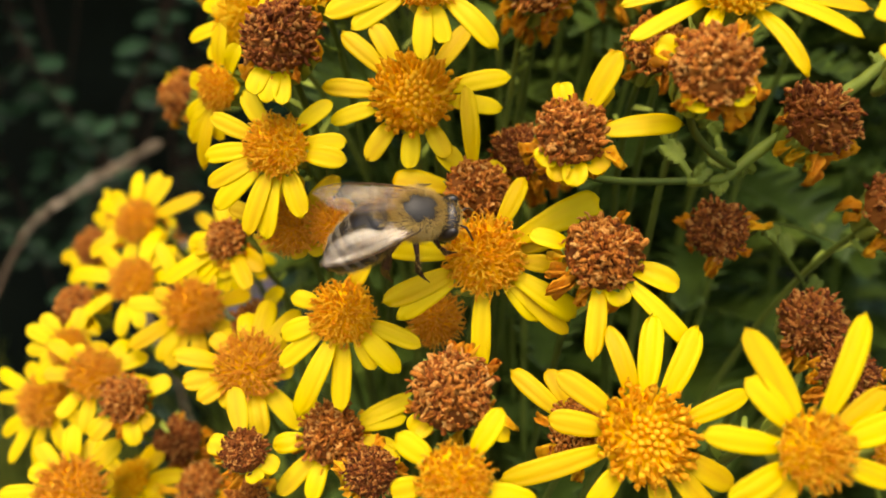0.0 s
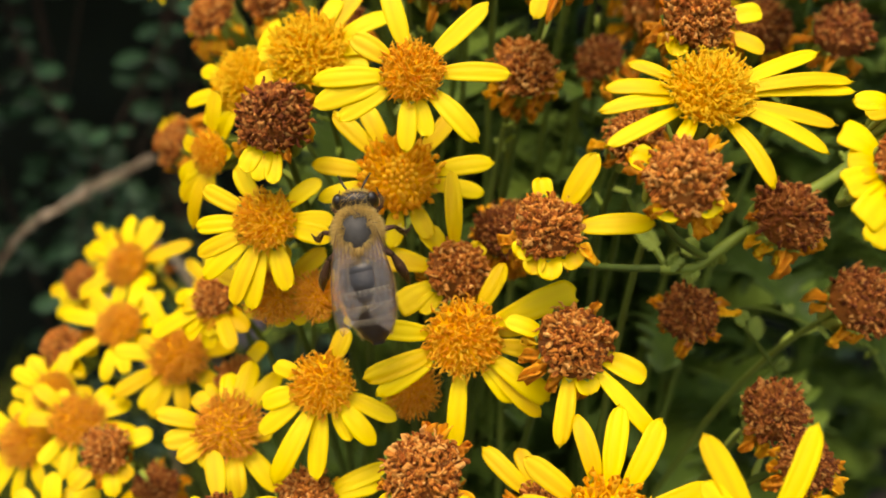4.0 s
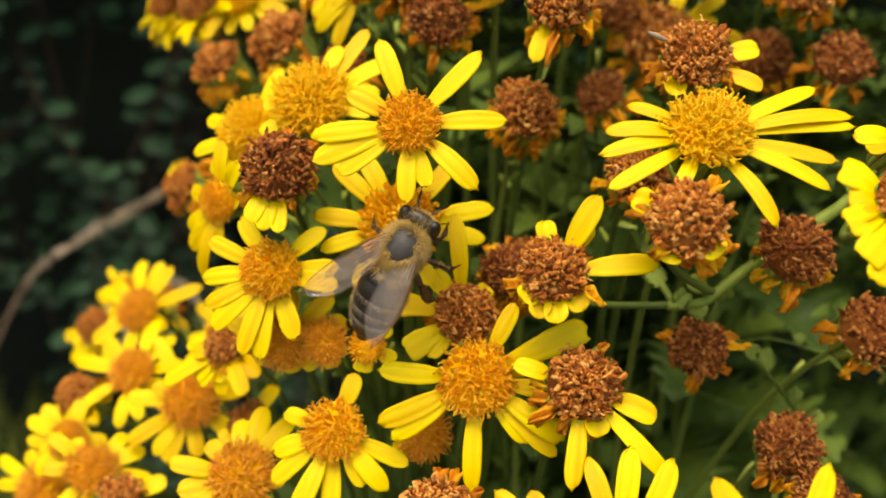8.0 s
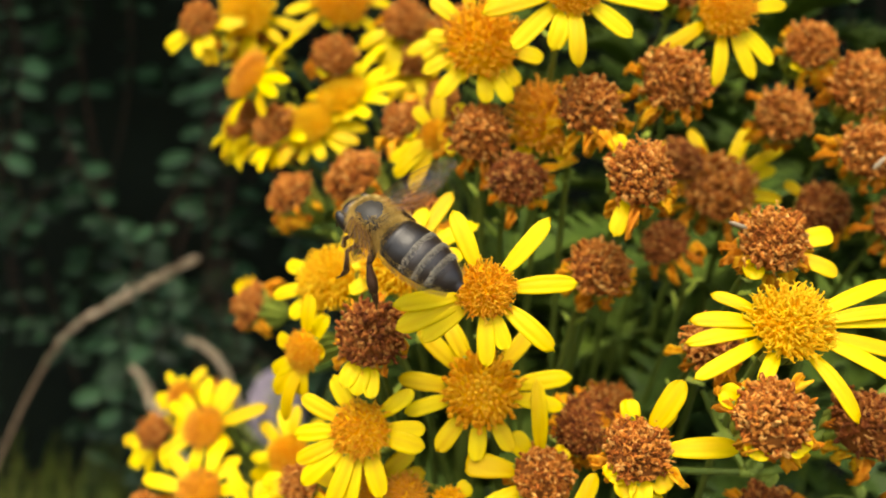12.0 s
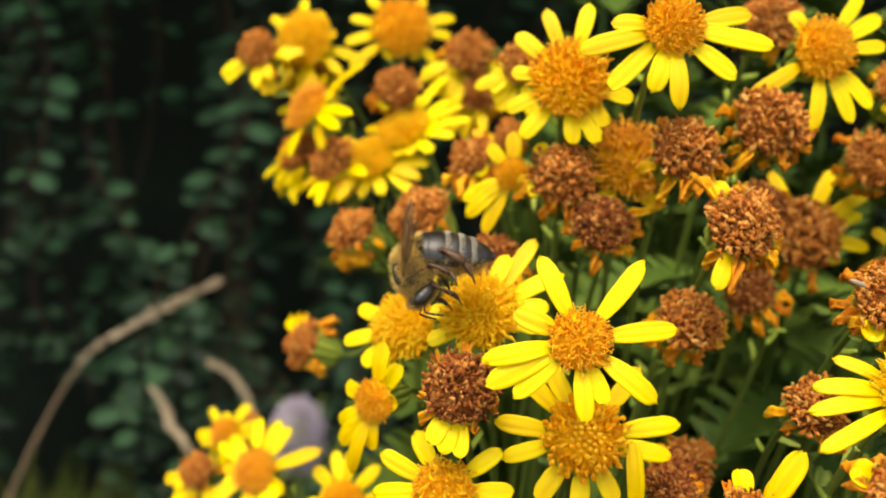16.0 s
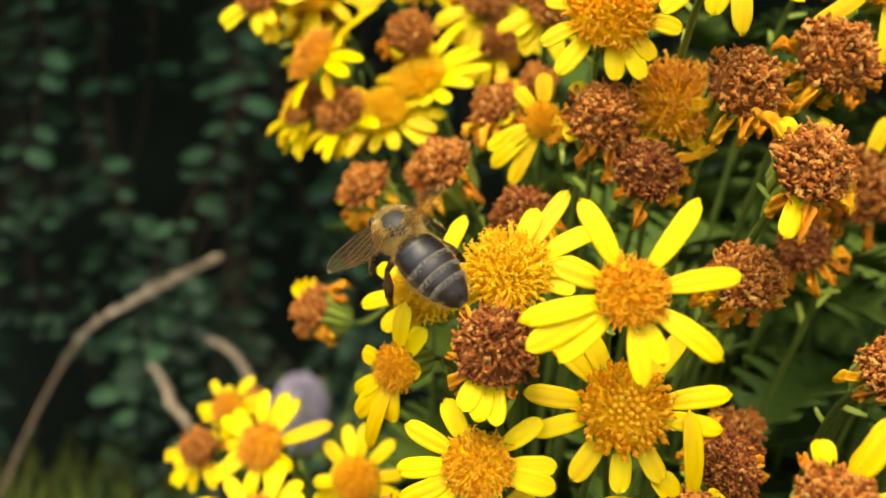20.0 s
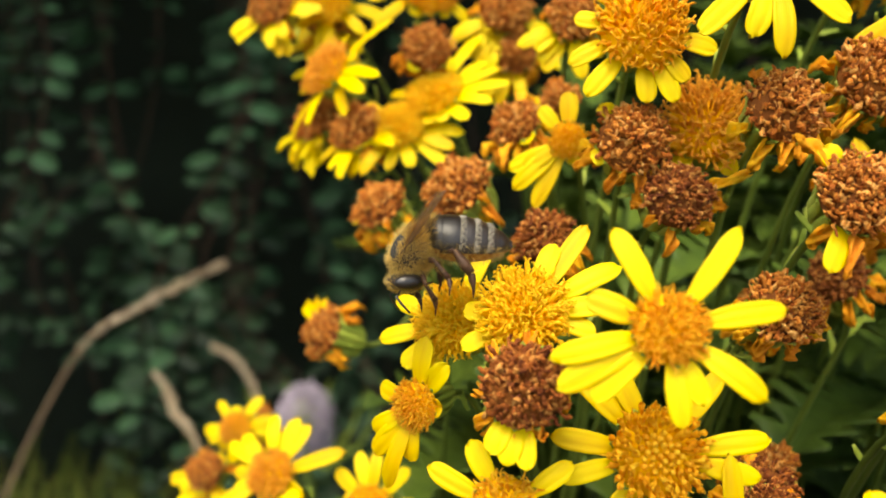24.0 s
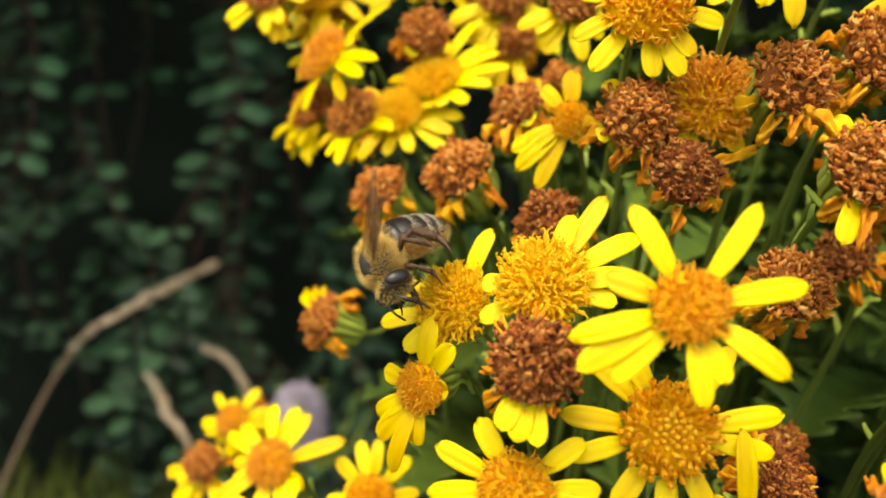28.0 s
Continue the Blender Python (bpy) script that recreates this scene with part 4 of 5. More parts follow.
for _ in range(9000):
    i, j = g.randrange(60), g.randrange(14, 36)
    a = i * 37 + j
    p = Vector(v[a]).lerp(Vector(v[a + 38]), g.random()).lerp(Vector(v[g.choice((a + 1, a + 37))]), 0.5 * g.random())
    n = (Vector(v[a + 1]) - Vector(v[a])).cross(Vector(v[a + 37]) - Vector(v[a])).normalized() * -1
    n = n if n.dot(p - Vector((0, 2.1, 1.2))) > 0 else -n
    d = (n * 0.7 + Vector((g.uniform(-1, 1), g.uniform(-1, 1), g.uniform(-1, 0.6)))).normalized()
    sd = d.cross(Vector((g.uniform(-1, 1), g.uniform(-1, 1), g.uniform(-1, 1)))).normalized()
    l = g.uniform(0.05, 0.10)
    sh.strap([[p + d * l * u - sd * l * w, p + d * l * u + n * 0.004, p + d * l * u + sd * l * w] for u, w in ((0, 0.05), (0.3, 0.3), (0.7, 0.26), (1, 0.02))], 0.0006)
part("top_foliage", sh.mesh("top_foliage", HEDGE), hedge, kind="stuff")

# ---- ground ----
v, f = [], []
for i in range(61):
    for j in range(61):
        x, y = (i - 30) / 30, (j - 30) / 30
        x, y = 40 * x * abs(x) ** 1.8, 40 * y * abs(y) ** 1.8
        v.append((x, y, 0.02 * noise.noise((x * 5, y * 5, 0)) - 0.012))
for i in range(60):
    for j in range(60):
        a = i * 61 + j
        f.append((a, a + 61, a + 62, a + 1))
tagged(new("ground", mesh("ground", v, f, SOIL)), "dark bare soil under the hedge", "ground", kind="structure")

sh = Shape()
for k in range(3600):
    x, y = g.uniform(-0.9, 0.5), g.uniform(0.35, 1.05)
    if k >= 2600:
        x, y = g.gauss(-0.42, 0.07), g.uniform(0.66, 0.86)
    hgt, w, b = (g.uniform(0.06, 0.40) if k < 2600 else g.uniform(0.22, 0.47)) * (0.6 + y * 0.4), g.uniform(0, 6.28), g.uniform(0.02, 0.14)
    dx, dy = math.cos(w), math.sin(w)
    rows = []
    for q in range(5):
        s = q / 4
        c = Vector((x + dx * b * s * s, y + dy * b * s * s, -0.01 + hgt * s * (1 - 0.25 * s)))
        hw = 0.0026 * (1 - 0.9 * s)
        rows.append([c + Vector((-dy * hw, dx * hw, 0)), c, c + Vector((dy * hw, -dx * hw, 0))])
    sh.strap(rows, 0.0003)
tagged(new("grass", sh.mesh("grass", GRASS)), "long thin green grass at the foot of the hedge", "grass", kind="stuff")


# ---- dry grass stalks and the teasel ----
def seed_stalk(points, thick, head_from, label, fat):
    """A dry grass stalk through points, its last stretch thickened by a seed head."""
    g = random.Random(int(thick * 1e6) + len(label))
    thing = tagged(new("grass_stalk"), label, "dry grass", "dry grass stalks")
    pts = [Vector((points[0][0], points[0][1] - 0.03, 0.0))] + [Vector(p) for p in points]
    line = []
    for i in range(25):
        s = i / 24 * (len(pts) - 1)
        k = min(int(s), len(pts) - 2)
        p0, p1, p2, p3 = pts[max(k - 1, 0)], pts[k], pts[k + 1], pts[min(k + 2, len(pts) - 1)]
        u = s - k
        line.append(0.5 * (2 * p1 + (p2 - p0) * u + (2 * p0 - 5 * p1 + 4 * p2 - p3) * u * u + (3 * p1 - p0 - 3 * p2 + p3) * u ** 3))
    part("culm", Shape().tube(line, [thick * (1 - 0.5 * i / 24) for i in range(25)], 6).mesh("culm", CULM), thing)
    sh = Shape()
    first = int(24 * head_from)
    for i in range(first, 24):
        d = (line[i + 1] - line[i])
        env = math.sin(math.pi * (0.12 + 0.8 * (i - first) / (24 - first))) ** 0.6
        for k in range(16):
            p = line[i] + d * g.random()
            o = Vector((g.uniform(-1, 1), g.uniform(-1, 1), g.uniform(-1, 1))).normalized() * fat * env * g.uniform(0.4, 1.0)
            q = p + o * 0.3
            e = p + o + d.normalized() * fat * 1.2
            sh.tube([q, q.lerp(e, 0.5), e], [fat * 0.10, fat * 0.2, fat * 0.03], 4)
    part("seed_head", sh.mesh("seed_head", STRAW), thing, label="pale bristly seed head")
    return thing


seed_stalk(((-0.3567, 0.4101, 0.2988), (-0.3193, 0.4670, 0.4459), (-0.3062, 0.4880, 0.4888), (-0.2923, 0.5087, 0.5305), (-0.2704, 0.5299, 0.5731), (-0.2371, 0.5416, 0.5959), (-0.2102, 0.5511, 0.6105), (-0.1903, 0.5544, 0.6213)), 0.0020, 0.62, "tall dry grass stalk bending under a pale seed head", 0.0052)
seed_stalk(((-0.1583, 0.4803, 0.3488), (-0.1809, 0.5153, 0.4558), (-0.2051, 0.5363, 0.5045), (-0.2204, 0.5484, 0.5144), (-0.2304, 0.5609, 0.5251), (-0.2424, 0.5725, 0.5322)), 0.0012, 0.4, "short dry grass stalk with a ragged pale head", 0.0046)
seed_stalk(((-0.1312, 0.5239, 0.3122), (-0.1585, 0.5777, 0.4558), (-0.1802, 0.6004, 0.5110), (-0.1986, 0.6149, 0.5311), (-0.2138, 0.6162, 0.5388)), 0.0012, 0.5, "bent dry grass stalk with a ragged pale head", 0.0046)


def teasel(place, tall, wide):
    """A teasel head: an egg of small lilac florets with curved green bracts round its foot."""
    thing = tagged(new("teasel"), "pale lilac teasel head with curved green bracts", "flower")
    x, y, z = place
    g = random.Random(5)
    part("stem_shaft", Shape().tube([(x + 0.02, y + 0.05, 0.0), (x + 0.012, y + 0.02, z * 0.6), (x, y, z - tall * 0.45)], [0.004, 0.0032, 0.003], 8).mesh("stem_shaft", STEM), thing)
    egg = [(wide * math.sin(a) * 0.5, z - tall * 0.5 * math.cos(a)) for a in [0.1 + 2.95 * i / 10 for i in range(11)]]
    part("core", Shape().lathe(egg, 16, Matrix.Translation((x, y, 0))).mesh("core", GREEN), thing)
    sh = Shape()
    for i in range(420):
        u = (i + 0.5) / 420
        a, w = math.acos(1 - 2 * u), i * 2.39996
        d = Vector((math.sin(a) * math.cos(w), math.sin(a) * math.sin(w), -math.cos(a)))
        p = Vector((x + wide * 0.47 * d.x, y + wide * 0.47 * d.y, z + tall * 0.47 * d.z))
        sh.tube([p, p + d * 0.003, p + d * g.uniform(0.003, 0.0075)], [0.0010, 0.0013, 0.0007], 5)
    part("bloom", sh.mesh("bloom", LILAC), thing, label="pale lilac florets", kind="stuff")
    for k in range(9):
        w = 2 * math.pi * k / 9
        c, s = math.cos(w), math.sin(w)
        line = [(x + c * r, y + s * r, z + q) for r, q in ((0.004, -tall * 0.5), (0.018, -tall * 0.5), (0.030, -tall * 0.3), (0.036, 0.004 * (k % 3)), (0.040, tall * 0.28))]
        part("bract", Shape().tube(line, [0.0016, 0.0015, 0.0012, 0.0008, 0.0003], 5).mesh("bract", STEM), thing)
    return thing


teasel((-0.1132, 0.4606, 0.5570), 0.041, 0.022)


# ---- the honey bee ----
def bee_skin(name, dark, pale, rough, scale=1200):
    return material(name, [dark, pale], rough, "object", scale, 0.5, 0.25)


FUR = material("tan_fur", [(0.42, 0.25, 0.055), (0.62, 0.42, 0.12), (0.78, 0.60, 0.24)], 0.9, "island", 800, 0.3, 0.0, 0.25)
PALE_FUR = material("pale_hair", [(0.30, 0.26, 0.19), (0.46, 0.41, 0.32)], 0.9, "island", 800, 0.3, 0.0, 0.2)
BLACK = bee_skin("dark_cuticle", (0.010, 0.008, 0.007), (0.030, 0.022, 0.016), 0.35)
BALD = bee_skin("bald_thorax", (0.016, 0.015, 0.014), (0.060, 0.054, 0.045), 0.5, 3000)
TERGITE = bee_skin("brown_black_tergite", (0.006, 0.004, 0.003), (0.021, 0.013, 0.008), 0.43)
BELLY = bee_skin("amber_belly", (0.20, 0.08, 0.014), (0.50, 0.25, 0.055), 0.5, 2500)
EYE = bee_skin("eye_black", (0.006, 0.005, 0.004), (0.016, 0.011, 0.008), 0.34, 4000)
LEG = bee_skin("leg_brown", (0.020, 0.010, 0.006), (0.075, 0.034, 0.015), 0.5)
WING = bpy.data.materials.new("wing_membrane")
WING.use_nodes = True
wn = WING.node_tree.nodes
wl = WING.node_tree.links.new
clear, thin, shine = wn.new("ShaderNodeBsdfTransparent"), wn.new("ShaderNodeBsdfTranslucent"), wn.new("ShaderNodeBsdfGlossy")
clear.inputs[0].default_value, thin.inputs[0].default_value, shine.inputs[0].default_value = (1.0, 0.95, 0.84, 1), (0.85, 0.74, 0.50, 1), (0.80, 0.80, 0.80, 1)
shine.inputs["Roughness"].default_value = 0.25
film_mix, whole = wn.new("ShaderNodeMixShader"), wn.new("ShaderNodeMixShader")
film_mix.inputs[0].default_value = 0.36
wing_noise, wing_range = wn.new("ShaderNodeTexNoise"), wn.new("ShaderNodeMapRange")
wing_noise.inputs["Scale"].default_value = 420
wing_range.inputs["To Min"].default_value, wing_range.inputs["To Max"].default_value = 0.0, 0.21
wl(wing_noise.outputs[0], wing_range.inputs["Value"])
wl(thin.outputs[0], film_mix.inputs[1])
wl(shine.outputs[0], film_mix.inputs[2])
wl(wing_range.outputs[0], whole.inputs[0])
wl(clear.outputs[0], whole.inputs[1])
wl(film_mix.outputs[0], whole.inputs[2])
wl(whole.outputs[0], wn["Material Output"].inputs[0])
VEIN = bee_skin("wing_vein", (0.07, 0.038, 0.018), (0.15, 0.078, 0.035), 0.5)
MM = 0.001
AM = 0.00114


def ball(sh, c, r, rings=10, sides=14):
    """An ellipsoid with its poles on x."""
    n0 = len(sh.v)
    for i in range(rings + 1):
        a = 0.02 + (math.pi - 0.04) * i / rings
        for k in range(sides):
            w = 2 * math.pi * k / sides
            sh.v.append(Vector((c[0] + r[0] * math.cos(a), c[1] + r[1] * math.sin(a) * math.cos(w), c[2] + r[2] * math.sin(a) * math.sin(w))) * MM)
    for i in range(rings):
        for k in range(sides):
            q = (k + 1) % sides
            sh.f.append((n0 + i * sides + k, n0 + (i + 1) * sides + k, n0 + (i + 1) * sides + q, n0 + i * sides + q))
    sh.f.append(tuple(n0 + k for k in range(sides)))
    sh.f.append(tuple(n0 + rings * sides + k for k in reversed(range(sides))))
    return sh


def fur(sh, c, r, count, length, g, keep, thick=0.019):
    """Fine hairs that stand out of an ellipsoid wherever keep(direction) holds."""
    made = 0
    while made < count:
        d = Vector((g.gauss(0, 1), g.gauss(0, 1), g.gauss(0, 1))).normalized()
        if not keep(d):
            continue
        made += 1
        p = Vector((c[0] + r[0] * d.x, c[1] + r[1] * d.y, c[2] + r[2] * d.z))
        n = Vector((d.x / r[0], d.y / r[1], d.z / r[2])).normalized()
        n = (n + Vector((g.uniform(-0.5, 0.1), g.uniform(-0.35, 0.35), g.uniform(-0.35, 0.35)))).normalized()
        l = length * g.uniform(0.5, 1.2)
        mid = p + n * l * 0.5
        end = p + n * l + Vector((-0.15, 0, -0.08)) * l
        sh.tube([p * MM, mid * MM, end * MM], [thick * MM, thick * 0.8 * MM, thick * 0.15 * MM], 3)
    return sh


def wing_mesh(length, width, side, hind):
    """A wing membrane along +x, its leading edge on the side away from the body."""
    rows = []
    for i in range(15):
        s = i / 14
        lead = width * (0.10 + 0.22 * math.sin(math.pi * min(1, s * 0.9)) ** 0.8) 
        trail = -width * (0.08 + 0.62 * math.sin(math.pi * (0.06 + 0.86 * s ** (1.25 if not hind else 0.9))) ** 0.9)
        tip = math.sqrt(max(0.004, 1 - max(0, (s - 0.72) / 0.28) ** 2))
        rows.append([(length * s * MM, side * (trail * tip + (lead - trail) * tip * j / 6) * MM, (0.10 * math.sin(9 * s + j) + 0.12 * math.sin(3.1 * s) * (j - 3) / 3 + 0.16 * s * math.cos(2.2 * j)) * 0.5 * MM) for j in range(7)])
    return rows


def make_bee():
    g = random.Random(21)
    bee = tagged(new("honey_bee"), "brown and black honey bee with tan fur foraging on ragwort", "bee")
    thorax = part("thorax", ball(Shape(), (0, 0, 0), (2.35, 2.05, 1.9)).mesh("thorax", BALD), bee, label="bald dark grey thorax")
    sh = Shape()
    fur(sh, (0, 0, 0), (2.3, 2.0, 1.85), 6800, 0.75, g, lambda d: not (d.z > 0 and (d.x - 0.05) ** 2 + d.y ** 2 < 0.34 + 0.10 * math.sin(9 * d.x + 7 * d.y)))
    part("fur", sh.mesh("fur", FUR), thorax, label="tan fur collar", kind="stuff")
    # head
    head = part("head", ball(Shape(), (0.85, 0, -0.3), (1.0, 2.0, 1.8)).mesh("head", BLACK), bee, Matrix.Translation((2.1 * MM, 0, -0.1 * MM)))
    for s in (1, -1):
        sh = ball(Shape(), (0.85, s * 1.56, 0.0), (0.72, 0.64, 1.35), 12, 16)
        part("eye", sh.mesh("eye", EYE), head, label="glossy black eye")
        a = [(1.35, s * 0.35, 0.0), (1.9, s * 0.75, 0.7), (2.15, s * 0.95, 1.0), (2.9, s * 1.25, 0.55), (3.7, s * 1.5, -0.1)]
        part("antenna", Shape().tube([Vector(p) * MM for p in a], [0.10 * MM, 0.09 * MM, 0.11 * MM, 0.12 * MM, 0.10 * MM], 6).mesh("antenna", BLACK), head)
    part("tongue", Shape().tube([Vector(p) * MM for p in ((1.1, 0, -1.4), (1.3, 0, -2.2), (1.1, 0, -3.1))], [0.28 * MM, 0.2 * MM, 0.08 * MM], 6).mesh("tongue", LEG), head)
    sh = Shape()
    fur(sh, (0.85, 0, -0.3), (0.97, 1.85, 1.74), 900, 0.45, g, lambda d: abs(d.y) < 0.75)
    part("fur", sh.mesh("fur", FUR), head, kind="stuff")
    # abdomen: six overlapping rings along -x
    prof = lambda x: 2.12 * (max(0.0, 1 - ((x - 2.9) / 4.75) ** 2)) ** 0.62 * (1 if x > 1.0 else 0.55 + 0.45 * x)
    core = [(0.92 * prof(0.05 + 7.4 * i / 16) * AM, -(0.05 + 7.4 * i / 16) * AM) for i in range(17)]
    lay = Matrix.Rotation(radians(90), 4, 'Y')
    flat = Matrix.Diagonal((1, 1.02, 0.9, 1))
    abdomen = part("abdomen", Shape().lathe(core, 20, flat @ lay).mesh("abdomen", BELLY), bee, Matrix.Translation((-1.9 * MM, 0, -0.2 * MM)), label="amber underside")
    cuts = [0.15, 1.55, 2.95, 4.2, 5.3, 6.3, 7.5]
    for k in range(6):
        x0, x1 = cuts[k], cuts[k + 1] + 0.12
        v, f, n0, sides, steps = [], [], 0, 22, 6
        for i in range(steps + 1):
            s = i / steps
            x = x0 + (x1 - x0) * s
            r = (prof(min(x, 7.42)) + 0.05 + 0.05 * math.sin(math.pi * min(1, s * 1.1))) * (1.0 if s < 0.97 else 0.97)
            for q in range(sides):
                w = radians(6) + radians(168) * q / (sides - 1)
                v.append((-x * AM, r * math.cos(w) * 1.02 * AM, r * math.sin(w) * 0.9 * AM))
        for i in range(steps):
            for q in range(sides - 1):
                a = i * sides + q
                f.append((a, a + 1, a + sides + 1, a + sides))
        part("tergite", mesh("tergite", v, f, TERGITE), abdomen)
        if k in (2, 3, 4):
            sh = Shape()
            for _ in range((0, 0, 420, 560, 480)[k]):
                w = radians(12) + radians(156) * g.random()
                x = x0 + 0.02 + 0.46 * g.random() ** 2.0
                r = prof(x) + 0.08
                p = Vector((-x, r * math.cos(w) * 1.02, r * math.sin(w) * 0.9))
                n = Vector((0, math.cos(w), math.sin(w)))
                sh.tube([p * AM, (p + n * 0.05 + Vector((-0.2, g.uniform(-0.05, 0.05), 0))) * AM], [0.017 * AM, 0.006 * AM], 3)
            part("hair_band", sh.mesh("hair_band", PALE_FUR), abdomen, label="pale hair band", kind="stuff")
    sh = Shape()
    fur(sh, (-0.9, 0, 0.0), (1.3, 1.9, 1.75), 700, 0.6, g, lambda d: d.x > -0.1 and d.z > -0.5)
    for _ in range(2000):
        x, w = g.uniform(0.3, 7.0), radians(g.choice((g.uniform(-50, 30), g.uniform(150, 230))))
        n = Vector((-0.35, math.cos(w), math.sin(w)))
        p = Vector((-x, prof(x) * math.cos(w) * 1.0, prof(x) * math.sin(w) * 0.88))
        sh.tube([p * AM, (p + n * g.uniform(0.2, 0.42)) * AM], [0.010 * AM, 0.003 * AM], 3)
    part("fur", sh.mesh("fur", FUR), abdomen, kind="stuff")
    # legs
    paths = (("fore_leg", [(1.3, 1.0, -1.4), (2.4, 2.3, -2.0), (3.2, 2.2, -3.5), (4.2, 1.8, -4.3)], 0.33),
             ("mid_leg", [(0.0, 1.2, -1.5), (0.3, 3.4, -1.4), (-0.3, 4.2, -3.3), (0.2, 5.0, -4.6)], 0.36),
             ("hind_leg", [(-1.1, 1.1, -1.5), (-2.3, 3.0, -1.0), (-4.4, 4.0, -2.4), (-5.6, 4.3, -4.4)], 0.48))
    legs = []
    for name, pts, w in paths:
        for s in (1, -1):
            p = [Vector((a, b * s, c)) * MM for a, b, c in pts]
            leg = part(name, Shape().tube([p[0], p[0].lerp(p[1], 0.5), p[1]], [w * 0.7 * MM, w * 0.85 * MM, w * 0.6 * MM], 7).mesh("femur", LEG), bee)
            part("tibia", Shape().tube([p[1], p[1].lerp(p[2], 0.6), p[2]], [w * 0.5 * MM, w * (1.15 if name == "hind_leg" else 0.75) * MM, w * 0.9 * MM], 7).mesh("tibia", LEG), leg)
            part("tarsus", Shape().tube([p[2], p[2].lerp(p[3], 0.3), p[2].lerp(p[3], 0.6), p[3] + Vector((0.0002, 0, 0))], [w * 0.75 * MM, w * 0.7 * MM, w * 0.32 * MM, w * 0.12 * MM], 6).mesh("tarsus", LEG), leg)
            sh = Shape()
            for _ in range(60):
                u = g.random()
                q = p[1].lerp(p[2], u)
                d = Vector((g.uniform(-1, 1), g.uniform(-1, 1), g.uniform(-1, 1))).normalized()
                sh.tube([q, q + d * w * 1.6 * MM], [0.018 * MM, 0.005 * MM], 3)
            part("bristles", sh.mesh("bristles", FUR), leg, kind="stuff")
            legs.append((leg, p[0], {"hind_leg": 1.35, "mid_leg": 0.7, "fore_leg": 0.0}[name]))
    # wings
    wings = []
    for s in (1, -1):
        for name, ln, wd, root in (("fore_wing", 9.9, 3.0, (0.5, 1.4, 1.3)), ("hind_wing", 6.6, 2.2, (-0.3, 1.45, 1.15))):
            rows = wing_mesh(ln, wd, -s, name == "hind_wing")
            ob = part(name, Shape().strap(rows, 0.00001).mesh(name, WING), bee, label="thin glassy veined wing")
            sh = Shape()
            for j, (a, b) in ((6, (0, 14)), (5, (0, 13)), (4, (1, 14)), (3, (2, 14)), (2, (1, 13)), (1, (2, 12))):
                sh.tube([Vector(rows[i][j]) + Vector((0, 0, 0.00002)) for i in range(a, b + 1)], [(0.038 - 0.020 * i / 14) * (1.5 if j == 6 else 1) * MM for i in range(a, b + 1)], 4)
            for i in (5, 8, 10, 12):
                sh.tube([Vector(rows[min(14, i + (j % 2))][j]) + Vector((0, 0, 0.00002)) for j in range(1, 6)], 0.024 * MM, 4)
            part("venation", sh.mesh("venation", VEIN), ob, kind="stuff")
            wings.append((ob, s, Vector(root) * MM, name == "hind_wing"))
    return bee, head, abdomen, wings, legs


BEE, BEE_HEAD, BEE_TAIL, BEE_WINGS, BEE_LEGS = make_bee()

